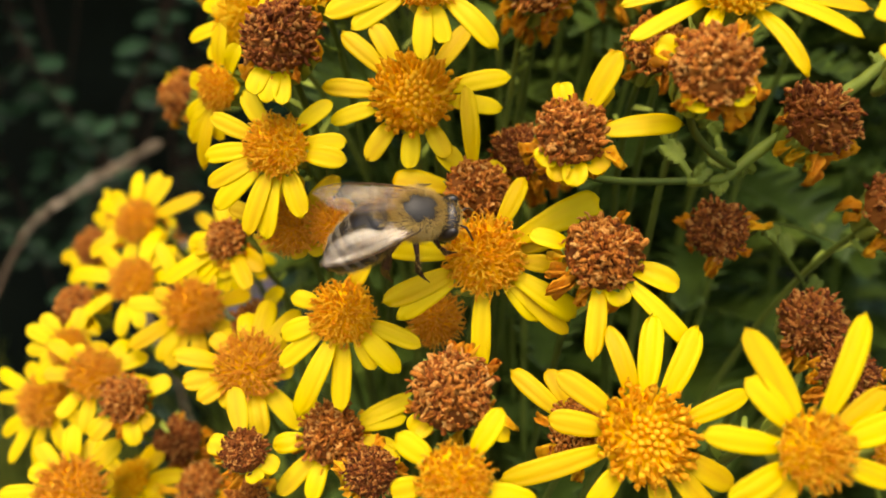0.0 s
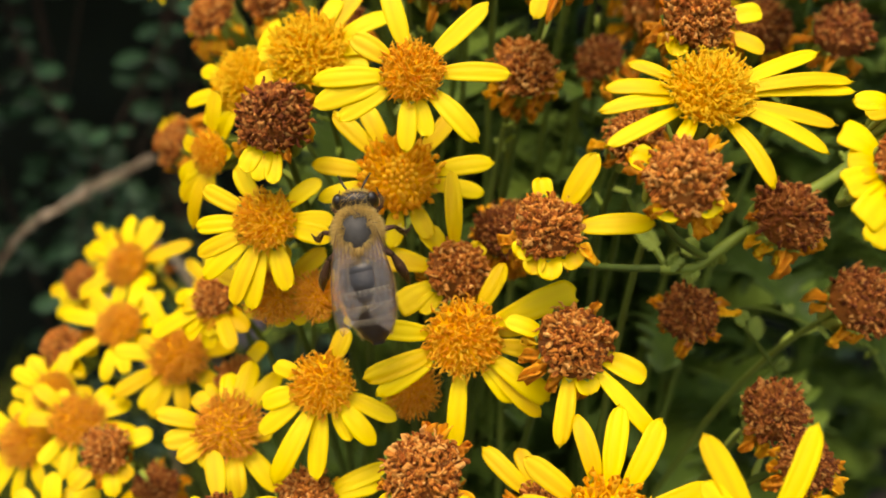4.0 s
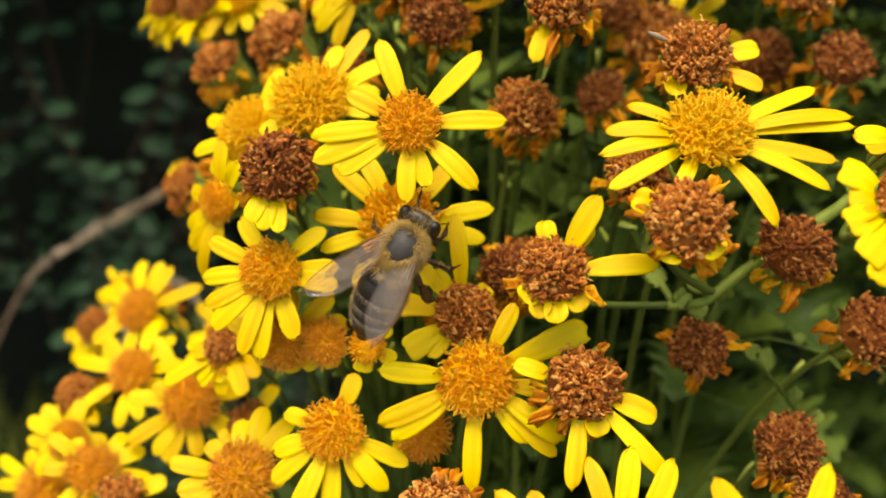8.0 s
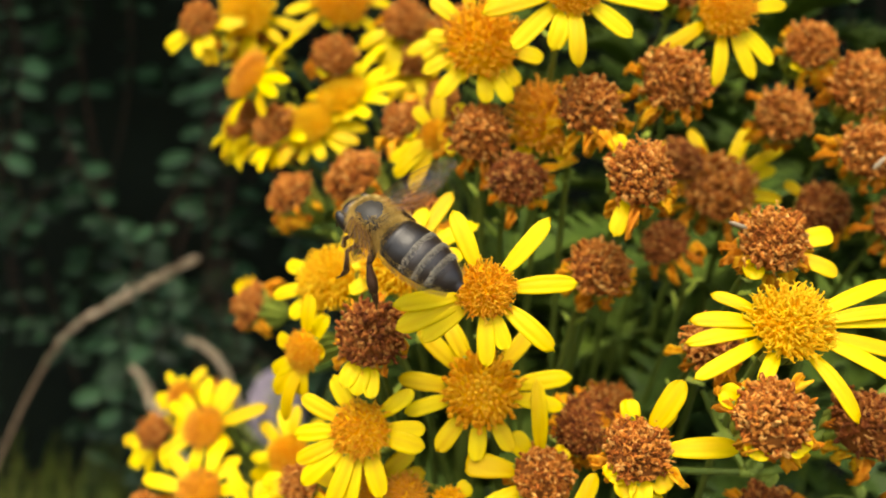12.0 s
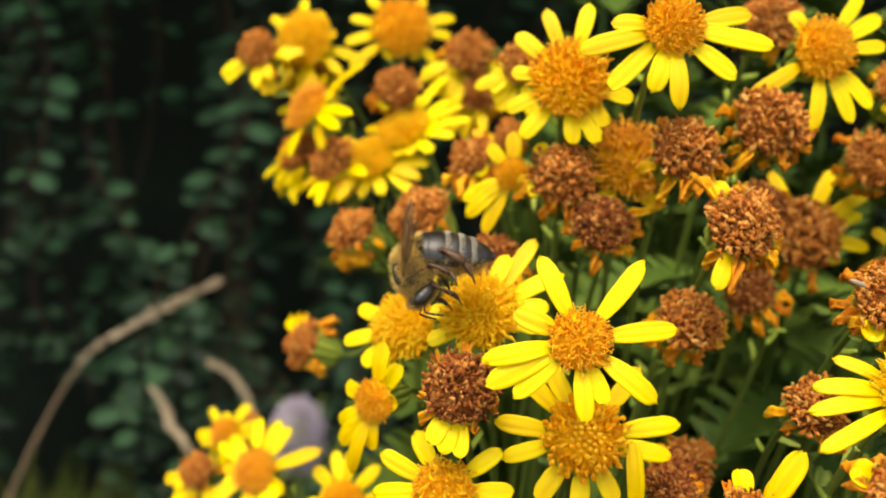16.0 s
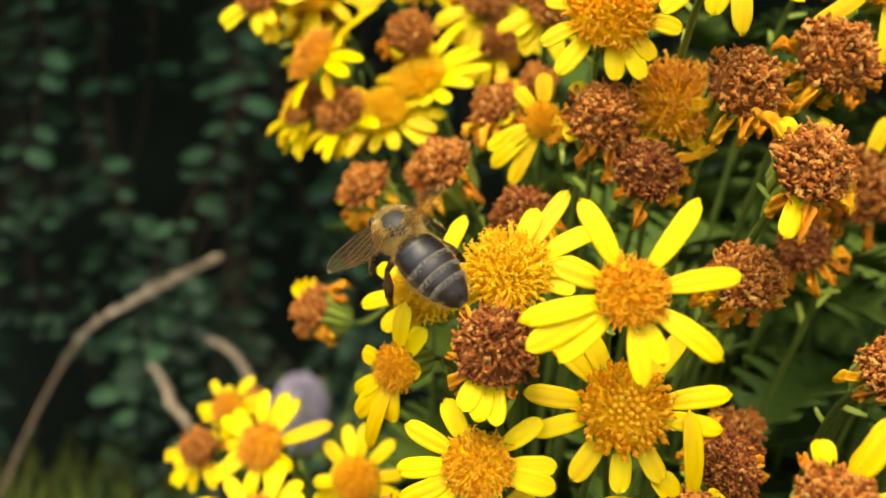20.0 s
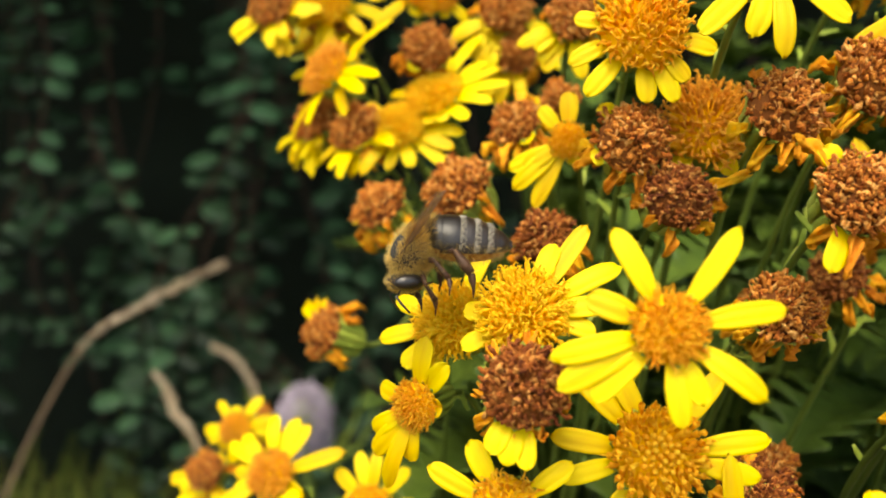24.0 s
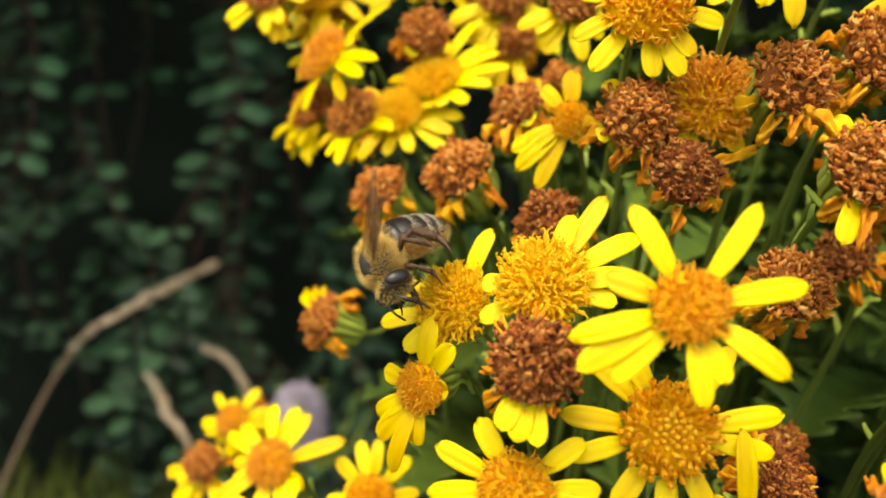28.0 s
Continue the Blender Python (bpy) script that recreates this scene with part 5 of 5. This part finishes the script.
BEE_PATH = [
    (0, (-0.0021, 0.0734, 0.7270), (0.986, 0.119, -0.120), (0.168, -0.746, 0.644)),
    (1, (-0.0003, 0.0738, 0.7282), (0.989, 0.136, -0.066), (0.146, -0.744, 0.652)),
    (1.5, (-0.0011, 0.0741, 0.7288), (0.945, 0.186, 0.269), (-0.081, -0.663, 0.744)),
    (2, (-0.0022, 0.0741, 0.7287), (0.918, 0.208, 0.338), (-0.154, -0.598, 0.786)),
    (2.5, (-0.0047, 0.0757, 0.7302), (0.509, 0.290, 0.810), (-0.420, -0.738, 0.528)),
    (3, (-0.0047, 0.0753, 0.7319), (0.043, 0.339, 0.940), (-0.113, -0.933, 0.341)),
    (3.5, (-0.0053, 0.0753, 0.7319), (-0.064, 0.332, 0.941), (-0.009, -0.943, 0.332)),
    (4, (-0.0060, 0.0755, 0.7327), (-0.119, 0.327, 0.937), (-0.005, -0.944, 0.329)),
    (4.5, (-0.0064, 0.0758, 0.7337), (-0.102, 0.322, 0.941), (-0.004, -0.946, 0.323)),
    (6.5, (-0.0085, 0.0770, 0.7376), (0.398, 0.281, 0.873), (-0.162, -0.915, 0.369)),
    (7, (-0.0085, 0.0770, 0.7378), (0.400, 0.280, 0.873), (-0.160, -0.916, 0.367)),
    (7.5, (-0.0043, 0.0763, 0.7356), (0.463, 0.272, 0.844), (-0.116, -0.925, 0.361)),
    (8, (-0.0023, 0.0763, 0.7357), (0.497, 0.266, 0.826), (-0.112, -0.924, 0.365)),
    (8.5, (-0.0022, 0.0768, 0.7373), (0.437, 0.275, 0.856), (-0.113, -0.928, 0.356)),
    (9, (-0.0036, 0.0715, 0.7423), (0.271, 0.294, 0.917), (-0.019, -0.950, 0.311)),
    (9.3, (-0.0004, 0.0729, 0.7466), (0.552, 0.256, 0.793), (-0.039, -0.943, 0.331)),
    (9.5, (-0.0034, 0.0743, 0.7511), (-0.047, 0.431, 0.901), (0.007, -0.902, 0.432)),
    (9.8, (-0.0077, 0.0773, 0.7558), (-0.483, 0.795, 0.367), (-0.156, -0.491, 0.857)),
    (10, (-0.0088, 0.0771, 0.7556), (-0.638, 0.696, 0.329), (-0.132, -0.520, 0.844)),
    (10.5, (-0.0116, 0.0766, 0.7542), (-0.645, 0.684, 0.343), (-0.134, -0.542, 0.830)),
    (11, (-0.0119, 0.0765, 0.7545), (-0.690, 0.665, 0.288), (-0.155, -0.524, 0.838)),
    (11.5, (-0.0131, 0.0765, 0.7548), (-0.692, 0.661, 0.291), (-0.154, -0.529, 0.835)),
    (12, (-0.0142, 0.0766, 0.7555), (-0.695, 0.657, 0.293), (-0.154, -0.534, 0.831)),
    (12.5, (-0.0157, 0.0884, 0.7526), (-0.633, 0.701, 0.327), (-0.156, -0.530, 0.834)),
    (13, (-0.0178, 0.0884, 0.7531), (-0.597, 0.724, 0.346), (-0.146, -0.522, 0.841)),
    (13.5, (-0.0177, 0.0883, 0.7531), (-0.662, 0.691, 0.292), (-0.177, -0.522, 0.834)),
    (15.5, (-0.0205, 0.0886, 0.7531), (0.177, -0.355, -0.918), (-0.936, -0.348, -0.046)),
    (16, (-0.0209, 0.0884, 0.7526), (0.209, -0.350, -0.913), (-0.931, -0.356, -0.077)),
    (16.5, (-0.0220, 0.0883, 0.7523), (0.284, -0.486, -0.826), (-0.903, -0.426, -0.060)),
    (17, (-0.0218, 0.0880, 0.7509), (0.384, -0.689, -0.615), (-0.815, -0.566, 0.124)),
    (17.5, (-0.0214, 0.0879, 0.7503), (0.347, -0.657, -0.670), (-0.837, -0.539, 0.096)),
    (18, (-0.0228, 0.0952, 0.7489), (-0.763, 0.451, -0.464), (-0.635, -0.388, 0.667)),
    (18.5, (-0.0250, 0.0952, 0.7485), (-0.748, 0.518, -0.416), (-0.627, -0.343, 0.699)),
    (19, (-0.0250, 0.0952, 0.7479), (-0.691, 0.701, -0.178), (-0.455, -0.230, 0.860)),
    (19.5, (-0.0249, 0.0955, 0.7482), (-0.607, 0.791, 0.071), (-0.341, -0.340, 0.876)),
    (20, (-0.0253, 0.0958, 0.7496), (-0.456, 0.841, 0.290), (-0.326, -0.462, 0.825)),
    (20.5, (-0.0267, 0.0959, 0.7498), (-0.492, 0.835, 0.245), (-0.350, -0.448, 0.823)),
    (21, (-0.0267, 0.0957, 0.7491), (-0.550, 0.810, 0.204), (-0.368, -0.455, 0.811)),
    (21.5, (-0.0275, 0.0956, 0.7489), (-0.574, 0.797, 0.187), (-0.372, -0.458, 0.807)),
    (23.5, (-0.0276, 0.0962, 0.7503), (-0.730, -0.038, -0.682), (-0.579, -0.497, 0.647)),
    (24, (-0.0262, 0.0962, 0.7502), (-0.379, -0.380, -0.844), (-0.829, -0.265, 0.492)),
    (24.5, (-0.0272, 0.0960, 0.7496), (-0.273, -0.410, -0.870), (-0.877, -0.265, 0.400)),
    (25, (-0.0278, 0.0958, 0.7486), (-0.147, -0.427, -0.892), (-0.934, -0.236, 0.267)),
    (25.5, (-0.0294, 0.0953, 0.7469), (0.078, -0.439, -0.895), (-0.968, -0.246, 0.037)),
    (26, (-0.0297, 0.0951, 0.7463), (0.237, -0.455, -0.858), (-0.962, -0.230, -0.144)),
    (26.5, (-0.0300, 0.0953, 0.7469), (0.278, -0.452, -0.848), (-0.960, -0.160, -0.230)),
    (27, (-0.0295, 0.0953, 0.7468), (0.305, -0.450, -0.839), (-0.951, -0.099, -0.293)),
    (27.5, (-0.0295, 0.0954, 0.7471), (0.355, -0.562, -0.747), (-0.927, -0.312, -0.207)),
    (28, (-0.0294, 0.0953, 0.7470), (0.392, -0.697, -0.601), (-0.862, -0.506, 0.024)),
]
# seconds, tail up, tail aside, head bowed, wings out (left, right), wings up (left, right), wings turned, tail rolled
BEE_BENDS = [
    (0, -39.6, -30.7, 25, -4.2, 22.5, 1.5, -12.9, 0, 0),
    (1, -38.3, -24, 25, -2.1, 19, 2.2, -12.1, 0, 0),
    (1.5, -34, -8, 25, 5, 18, 8, 6, 0, 0),
    (2, -14, -13, 25, 6, 14, 8, 6, 0, 0),
    (2.5, -25, -18, 30, 10, 6, 8, 5, 0, 0),
    (3, -19, -12, 20, 14, -4, 5, 5, 0, 0),
    (3.5, 0, -7, 20, 8, 4, 5, 5, 0, 0),
    (4, 0, -7, 20, 3, 6, 5, 6, 0, 0),
    (4.5, 0, -5, 20, 5, 5, 6, 6, 0, 0),
    (6.5, -16, -35, 20, -2, 34, 5, 5, 0, 0),
    (7, -6, -35, 20, -2, 34, 5, 5, 0, 0),
    (7.5, -31, 6, 20, 14, 10, 6, 6, 0, 0),
    (8, -26, -1, 20, 26, 6, 6, 6, 0, 0),
    (8.5, -0, -2, 20, 26, 4, 8, 8, 0, 0),
    (9, -28, -18, 20, 30, 2, 8, 8, 0, 0),
    (9.3, -14, -18, 20, 42, 20, 10, 10, 0, 0),
    (9.5, -8, -7, 20, 55, 50, 25, 25, 0, 0),
    (9.8, -23, -0, 43, 66, 74, 50, 32, 0, 0),
    (10, -19.1, -8.6, 40, 48.6, 47.4, 20.6, 41.9, -40, 0),
    (10.5, -19.1, -8.6, 40, 47.4, 45.7, 21.5, 41.1, -40, 0),
    (11, -19.7, -8.2, 40, 41.9, 33.6, 22.5, 33, -40, 0),
    (11.5, -19.7, -8.2, 40, 40, 33.6, 22.2, 33, -40, 0),
    (12, -19.7, -8.2, 40, 35.7, 33.6, 21.5, 33, -35, 0),
    (12.5, -22.9, -7.5, 40, 40.1, 30.1, 23.3, 38.1, -45, 0),
    (13, -23.8, -9.2, 40, 47, 23.1, 27.4, 41.9, -55, 0),
    (13.5, -22.4, -9.4, 40, 51.1, 20.7, 30.5, 43.2, -60, 0),
    (15.5, -76.4, 135.1, 35, 54, -50.9, 1.8, -4.2, 0, 89.9),
    (16, -75.4, 141.1, 35, 54.5, -51.4, 0.5, -5.5, 0, 95.6),
    (16.5, -84.3, 144.4, 30, 63.7, -60.6, 5.6, 0.6, 0, 93.8),
    (17, -71.4, 39.6, 20, 85.4, -73.1, 31, 19.9, 0, -11.7),
    (17.5, -79.8, 52.5, 20, 82.1, -69.9, 26.8, 16, 0, -0.7),
    (18, -34.8, 2, 40, 2.6, 2.4, 25.2, 19.7, -20, 0),
    (18.5, -35.5, -1.7, 40, 9.9, -0.6, 28.2, 21.3, -20, 0),
    (19, -31.7, -15.8, 40, 47.6, 0.2, 19.8, 26.3, -20, 0),
    (19.5, -31.7, -12.9, 40, 50.1, 9.6, 16, 32.3, -20, 0),
    (20, -30.8, -11, 40, 44.5, 23, 18.4, 34.6, -20, 0),
    (20.5, -31.6, -9.4, 40, 43.1, 22.1, 20.9, 36.4, -20, 0),
    (21, -31.4, -6.3, 40, 38.8, 20.5, 26.6, 40.6, -20, 0),
    (21.5, -30.4, -8.1, 40, 36, 21.9, 29, 39.9, -20, 0),
    (23.5, -35.2, 35.5, 35, 36.8, -28.5, 35.4, 27.1, 0, 17.6),
    (24, -64.4, 39.1, 30, 59.4, -56.6, 9.1, 5.1, 0, 0.5),
    (24.5, -66.5, 44.1, 30, 54.7, -52.8, 7.6, 3.8, 0, 9.1),
    (25, -74.4, 60, 30, 44.5, -42.8, 1.8, -1, 0, 27.8),
    (25.5, -84.3, 73.6, 28, 52.6, -48.7, -3.9, -8.3, 0, 49.1),
    (26, -86, -109.5, 25, 57.9, -53.1, -7.2, -12.1, 0, -130.6),
    (26.5, -77.1, -96.5, 25, 53.3, -50.3, -15.5, -19.7, 0, -112.4),
    (27, -69.9, -97, 25, 48.3, -45.7, -21.6, -26.3, 0, -110.6),
    (27.5, -76.9, -79.6, 20, 63.9, -60.7, -10.9, -15.9, 0, -110),
    (28, -77.6, 3, 15, 79, -74.7, 11.2, 5.3, 0, -43.6),
]

SWAY = (
    (LONG_RAYED, ((0, 0.0007, 0.0001, 0.0002), (2.5, 0.0007, 0.0001, 0.0002), (3, 0.0004, 0.0000, 0.0001), (3.5, 0.0003, 0.0000, 0.0001), (4, 0.0003, 0.0001, 0.0003), (4.5, 0.0002, 0.0001, 0.0003), (6.5, -0.0002, -0.0001, -0.0003), (7, -0.0002, -0.0001, -0.0003), (7.5, -0.0002, -0.0001, -0.0004), (8, -0.0001, 0.0000, 0.0001), (8.5, 0.0000, 0.0001, 0.0003), (9, 0.0001, -0.0000, -0.0001), (10, 0.0008, 0.0004, 0.0013), (10.5, -0.0019, 0.0003, 0.0012), (11, -0.0017, 0.0003, 0.0013), (11.5, -0.0020, 0.0003, 0.0014), (12, -0.0018, 0.0003, 0.0015), (12.5, -0.0017, 0.0003, 0.0013), (13, -0.0018, 0.0003, 0.0017), (13.5, -0.0022, 0.0003, 0.0018), (15.5, -0.0026, 0.0004, 0.0024), (16, -0.0027, 0.0004, 0.0022), (16.5, -0.0027, 0.0004, 0.0022), (17, -0.0027, 0.0004, 0.0022), (17.5, -0.0028, 0.0003, 0.0021), (18, -0.0028, 0.0003, 0.0019), (18.5, -0.0029, 0.0004, 0.0021), (19, -0.0029, 0.0004, 0.0022), (19.5, -0.0030, 0.0004, 0.0022), (20, -0.0032, 0.0004, 0.0022), (20.5, -0.0034, 0.0004, 0.0022), (21, -0.0034, 0.0004, 0.0022), (21.5, -0.0035, 0.0004, 0.0021), (23.5, -0.0034, 0.0004, 0.0024), (24, -0.0035, 0.0005, 0.0026), (24.5, -0.0035, 0.0005, 0.0026), (25, -0.0030, 0.0004, 0.0022), (25.5, -0.0031, 0.0004, 0.0021), (26, -0.0031, 0.0004, 0.0020), (26.5, -0.0030, 0.0004, 0.0022), (27, -0.0030, 0.0004, 0.0021), (27.5, -0.0030, 0.0004, 0.0021), (28, -0.0030, 0.0004, 0.0020),)),
    (BEE_STOOD, ((0, -0.0006, -0.0000, -0.0001), (0.5, -0.0007, -0.0001, -0.0002), (1, -0.0008, -0.0001, -0.0002), (1.5, -0.0008, -0.0001, -0.0002), (2, -0.0005, 0.0000, -0.0000), (2.5, -0.0005, -0.0000, -0.0001), (3, -0.0005, -0.0001, -0.0002), (3.5, -0.0005, -0.0001, -0.0002), (4, -0.0004, -0.0001, -0.0002), (4.5, -0.0002, -0.0001, -0.0002), (6.5, -0.0001, -0.0000, -0.0000), (7, -0.0000, -0.0000, -0.0000), (7.5, -0.0001, -0.0000, -0.0000), (8, 0.0000, 0.0000, 0.0000), (8.5, -0.0001, 0.0000, 0.0000), (9, -0.0001, -0.0000, -0.0001), (9.5, -0.0001, -0.0000, -0.0001), (10, 0.0001, -0.0001, -0.0002), (28, 0.0001, -0.0001, -0.0002),)),
    (LOW_HEAD, ((0, 0.0002, 0.0002, 0.0005), (0.5, 0.0001, 0.0002, 0.0005), (1, 0.0002, 0.0001, 0.0004), (1.5, 0.0001, 0.0002, 0.0004), (2, 0.0002, 0.0001, 0.0003), (2.5, 0.0002, 0.0002, 0.0005), (3, 0.0002, 0.0002, 0.0004), (3.5, 0.0001, 0.0001, 0.0004), (4, -0.0000, 0.0003, 0.0007), (4.5, -0.0001, 0.0002, 0.0006), (6.5, -0.0003, 0.0002, 0.0006), (7, -0.0001, 0.0002, 0.0007), (7.5, -0.0001, 0.0002, 0.0007), (8, 0.0001, 0.0002, 0.0007), (8.5, 0.0001, 0.0002, 0.0005), (9, 0.0003, 0.0002, 0.0006), (9.5, 0.0003, 0.0002, 0.0007), (10, 0.0004, 0.0002, 0.0008), (10.5, 0.0003, 0.0002, 0.0007), (11, 0.0003, 0.0002, 0.0006), (11.5, 0.0003, 0.0002, 0.0006), (12, 0.0003, 0.0001, 0.0005), (12.5, 0.0002, 0.0001, 0.0006), (13, 0.0001, 0.0001, 0.0005), (13.5, 0.0001, 0.0001, 0.0004), (15.5, 0.0000, 0.0001, 0.0005), (16, 0.0000, 0.0001, 0.0005), (16.5, 0.0000, 0.0001, 0.0005), (17, -0.0000, 0.0001, 0.0004), (17.5, -0.0000, 0.0001, 0.0003), (18, 0.0000, 0.0001, 0.0004), (18.5, 0.0000, 0.0001, 0.0005), (19, 0.0001, 0.0001, 0.0004), (19.5, 0.0001, 0.0001, 0.0005), (20, -0.0000, 0.0001, 0.0004), (20.5, -0.0000, 0.0001, 0.0002), (21, -0.0001, 0.0001, 0.0002), (21.5, -0.0001, 0.0000, 0.0001), (23.5, -0.0000, 0.0000, 0.0002), (24, 0.0000, 0.0000, 0.0002), (24.5, 0.0001, 0.0001, 0.0003), (25, -0.0001, 0.0000, 0.0002), (25.5, -0.0001, 0.0000, 0.0001), (26, -0.0001, 0.0000, 0.0000), (26.5, 0.0000, -0.0000, -0.0000), (27, 0.0001, 0.0000, 0.0001), (27.5, -0.0001, 0.0000, 0.0001), (28, 0.0000, 0.0000, 0.0000),)),
    (FLUFFY_HEAD, ((0, 0.0009, 0.0003, 0.0009), (8, 0.0009, 0.0003, 0.0009), (20, -0.0001, 0.0001, 0.0002), (23.5, -0.0011, -0.0002, -0.0005), (24, -0.0011, -0.0002, -0.0005), (24.5, -0.0011, -0.0001, -0.0004), (25, -0.0003, -0.0000, -0.0001), (25.5, -0.0002, -0.0000, -0.0001), (26, -0.0002, -0.0000, -0.0001), (26.5, -0.0001, -0.0000, -0.0000), (27, -0.0001, -0.0000, -0.0000), (27.5, -0.0002, -0.0000, -0.0001), (28, 0.0000, 0.0000, 0.0000),)),
    (LAST_HEAD, ((0, 0.0005, 0.0003, 0.0008), (8, 0.0005, 0.0003, 0.0008), (12, -0.0002, 0.0002, 0.0010), (23.5, 0.0002, 0.0001, 0.0004), (24, 0.0002, 0.0001, 0.0003), (24.5, 0.0004, 0.0001, 0.0005), (25, 0.0000, 0.0001, 0.0003), (25.5, -0.0000, 0.0000, 0.0002), (26, -0.0001, 0.0000, 0.0001), (26.5, 0.0000, 0.0000, 0.0000), (27, 0.0001, 0.0000, 0.0001), (27.5, 0.0000, 0.0000, 0.0000), (28, 0.0000, 0.0000, 0.0000),)),
    (BEADED, ((0, -0.0001, 0.0001, 0.0001), (8, -0.0006, -0.0001, -0.0003), (9.5, -0.0011, -0.0004, -0.0012), (10, -0.0011, -0.0004, -0.0012), (16, 0.0004, 0.0002, 0.0009), (20, -0.0005, 0.0001, 0.0005), (27, -0.0007, 0.0000, 0.0002), (28, -0.0007, 0.0000, 0.0002),)),
    (DARK_HEAD, ((0, 0.0001, -0.0000, -0.0001), (6.5, 0.0001, -0.0000, -0.0001), (7, 0.0000, -0.0000, -0.0000), (7.5, 0.0000, -0.0000, -0.0000), (8, -0.0000, -0.0000, 0.0000), (8.5, 0.0001, 0.0000, 0.0001), (9, 0.0003, 0.0001, 0.0002), (9.5, 0.0004, 0.0001, 0.0002), (10, 0.0003, -0.0000, -0.0001), (10.5, 0.0001, -0.0000, -0.0001), (11, 0.0000, -0.0000, -0.0001), (11.5, 0.0000, -0.0000, -0.0001), (12, 0.0001, -0.0000, -0.0001), (12.5, 0.0001, -0.0000, -0.0001), (13, -0.0000, -0.0000, -0.0001), (13.5, 0.0001, -0.0000, -0.0000), (15.5, 0.0002, 0.0000, 0.0000), (16, 0.0002, 0.0000, 0.0001), (16.5, 0.0002, 0.0000, 0.0000), (17, 0.0002, 0.0000, 0.0001), (17.5, 0.0001, 0.0000, 0.0001), (18, 0.0001, 0.0000, 0.0002), (18.5, 0.0001, 0.0000, 0.0002), (19, 0.0001, 0.0001, 0.0002), (19.5, 0.0002, 0.0000, 0.0001), (20, 0.0001, 0.0001, 0.0003), (20.5, 0.0001, 0.0001, 0.0004), (21, 0.0001, 0.0001, 0.0004), (21.5, 0.0001, 0.0001, 0.0004), (28, 0.0001, 0.0001, 0.0004),)),
    (LEFT_HEAD, ((0, 0.0002, 0.0000, 0.0001), (7.5, 0.0002, 0.0000, 0.0001), (8, 0.0000, -0.0000, 0.0000), (8.5, 0.0002, -0.0000, -0.0000), (9, 0.0003, 0.0001, 0.0002), (9.5, 0.0004, -0.0000, -0.0001), (10, 0.0005, -0.0000, -0.0000), (10.5, 0.0002, 0.0000, -0.0000), (11, 0.0002, -0.0000, -0.0000), (11.5, 0.0001, -0.0000, -0.0001), (12, 0.0002, -0.0000, -0.0000), (12.5, 0.0003, -0.0000, -0.0001), (13, 0.0001, -0.0000, -0.0000), (13.5, 0.0002, 0.0000, 0.0001), (28, 0.0002, 0.0000, 0.0001),)),
)


# seconds and degrees by which the long-rayed head turns on its stalk once the bee has left
TWIST = ((0, 0), (7, 2), (9, 2), (12, 6), (17, 10), (21, 12), (28, 12))


def axes(place, forward, up):
    x = Vector(forward).normalized()
    z = (Vector(up) - Vector(up).dot(x) * x).normalized()
    m = Matrix((x, z.cross(x), z)).transposed().to_4x4()
    m.translation = place
    return m


def motions():
    walk(BEE, [(t, axes(p, x, z)) for t, p, x, z in BEE_PATH])
    walk(BEE_TAIL, [(b[0], pose(-0.0019, 0, -0.0002, b[9], b[1], -b[2])) for b in BEE_BENDS])
    walk(BEE_HEAD, [(b[0], pose(0.0021, 0, -0.0001, 0, b[3], 0)) for b in BEE_BENDS])
    for ob, s, root, hind in BEE_WINGS:
        k = 0 if s > 0 else 1
        walk(ob, [(b[0], Matrix.Translation((root.x, root.y * s, root.z)) @ pose(0, 0, 0, 0, 0, s * (180 - b[4 + k] - (5 if hind else 0))) @ pose(0, 0, 0, 0, -b[6 + k] + (6 if hind else 0), 0) @ pose(0, 0, 0, s * b[8], 0, 0)) for b in BEE_BENDS])
    for leg, hip, swing in BEE_LEGS:
        if swing:
            walk(leg, [(b[0], Matrix.Translation(hip) @ pose(0, 0, 0, 0, min(0, b[1]) * swing, 0) @ Matrix.Translation(-hip)) for b in BEE_BENDS])
    for head, rows in SWAY:
        home = head.matrix_basis.copy()
        twist = TWIST if head is LONG_RAYED else ((0, 0), (28, 0))
        walk(head, [(t, Matrix.Translation((dx, dy, dz)) @ home @ pose(0, 0, 0, 0, 0, np.interp(t, *zip(*twist)))) for t, dx, dy, dz in rows])


motions()
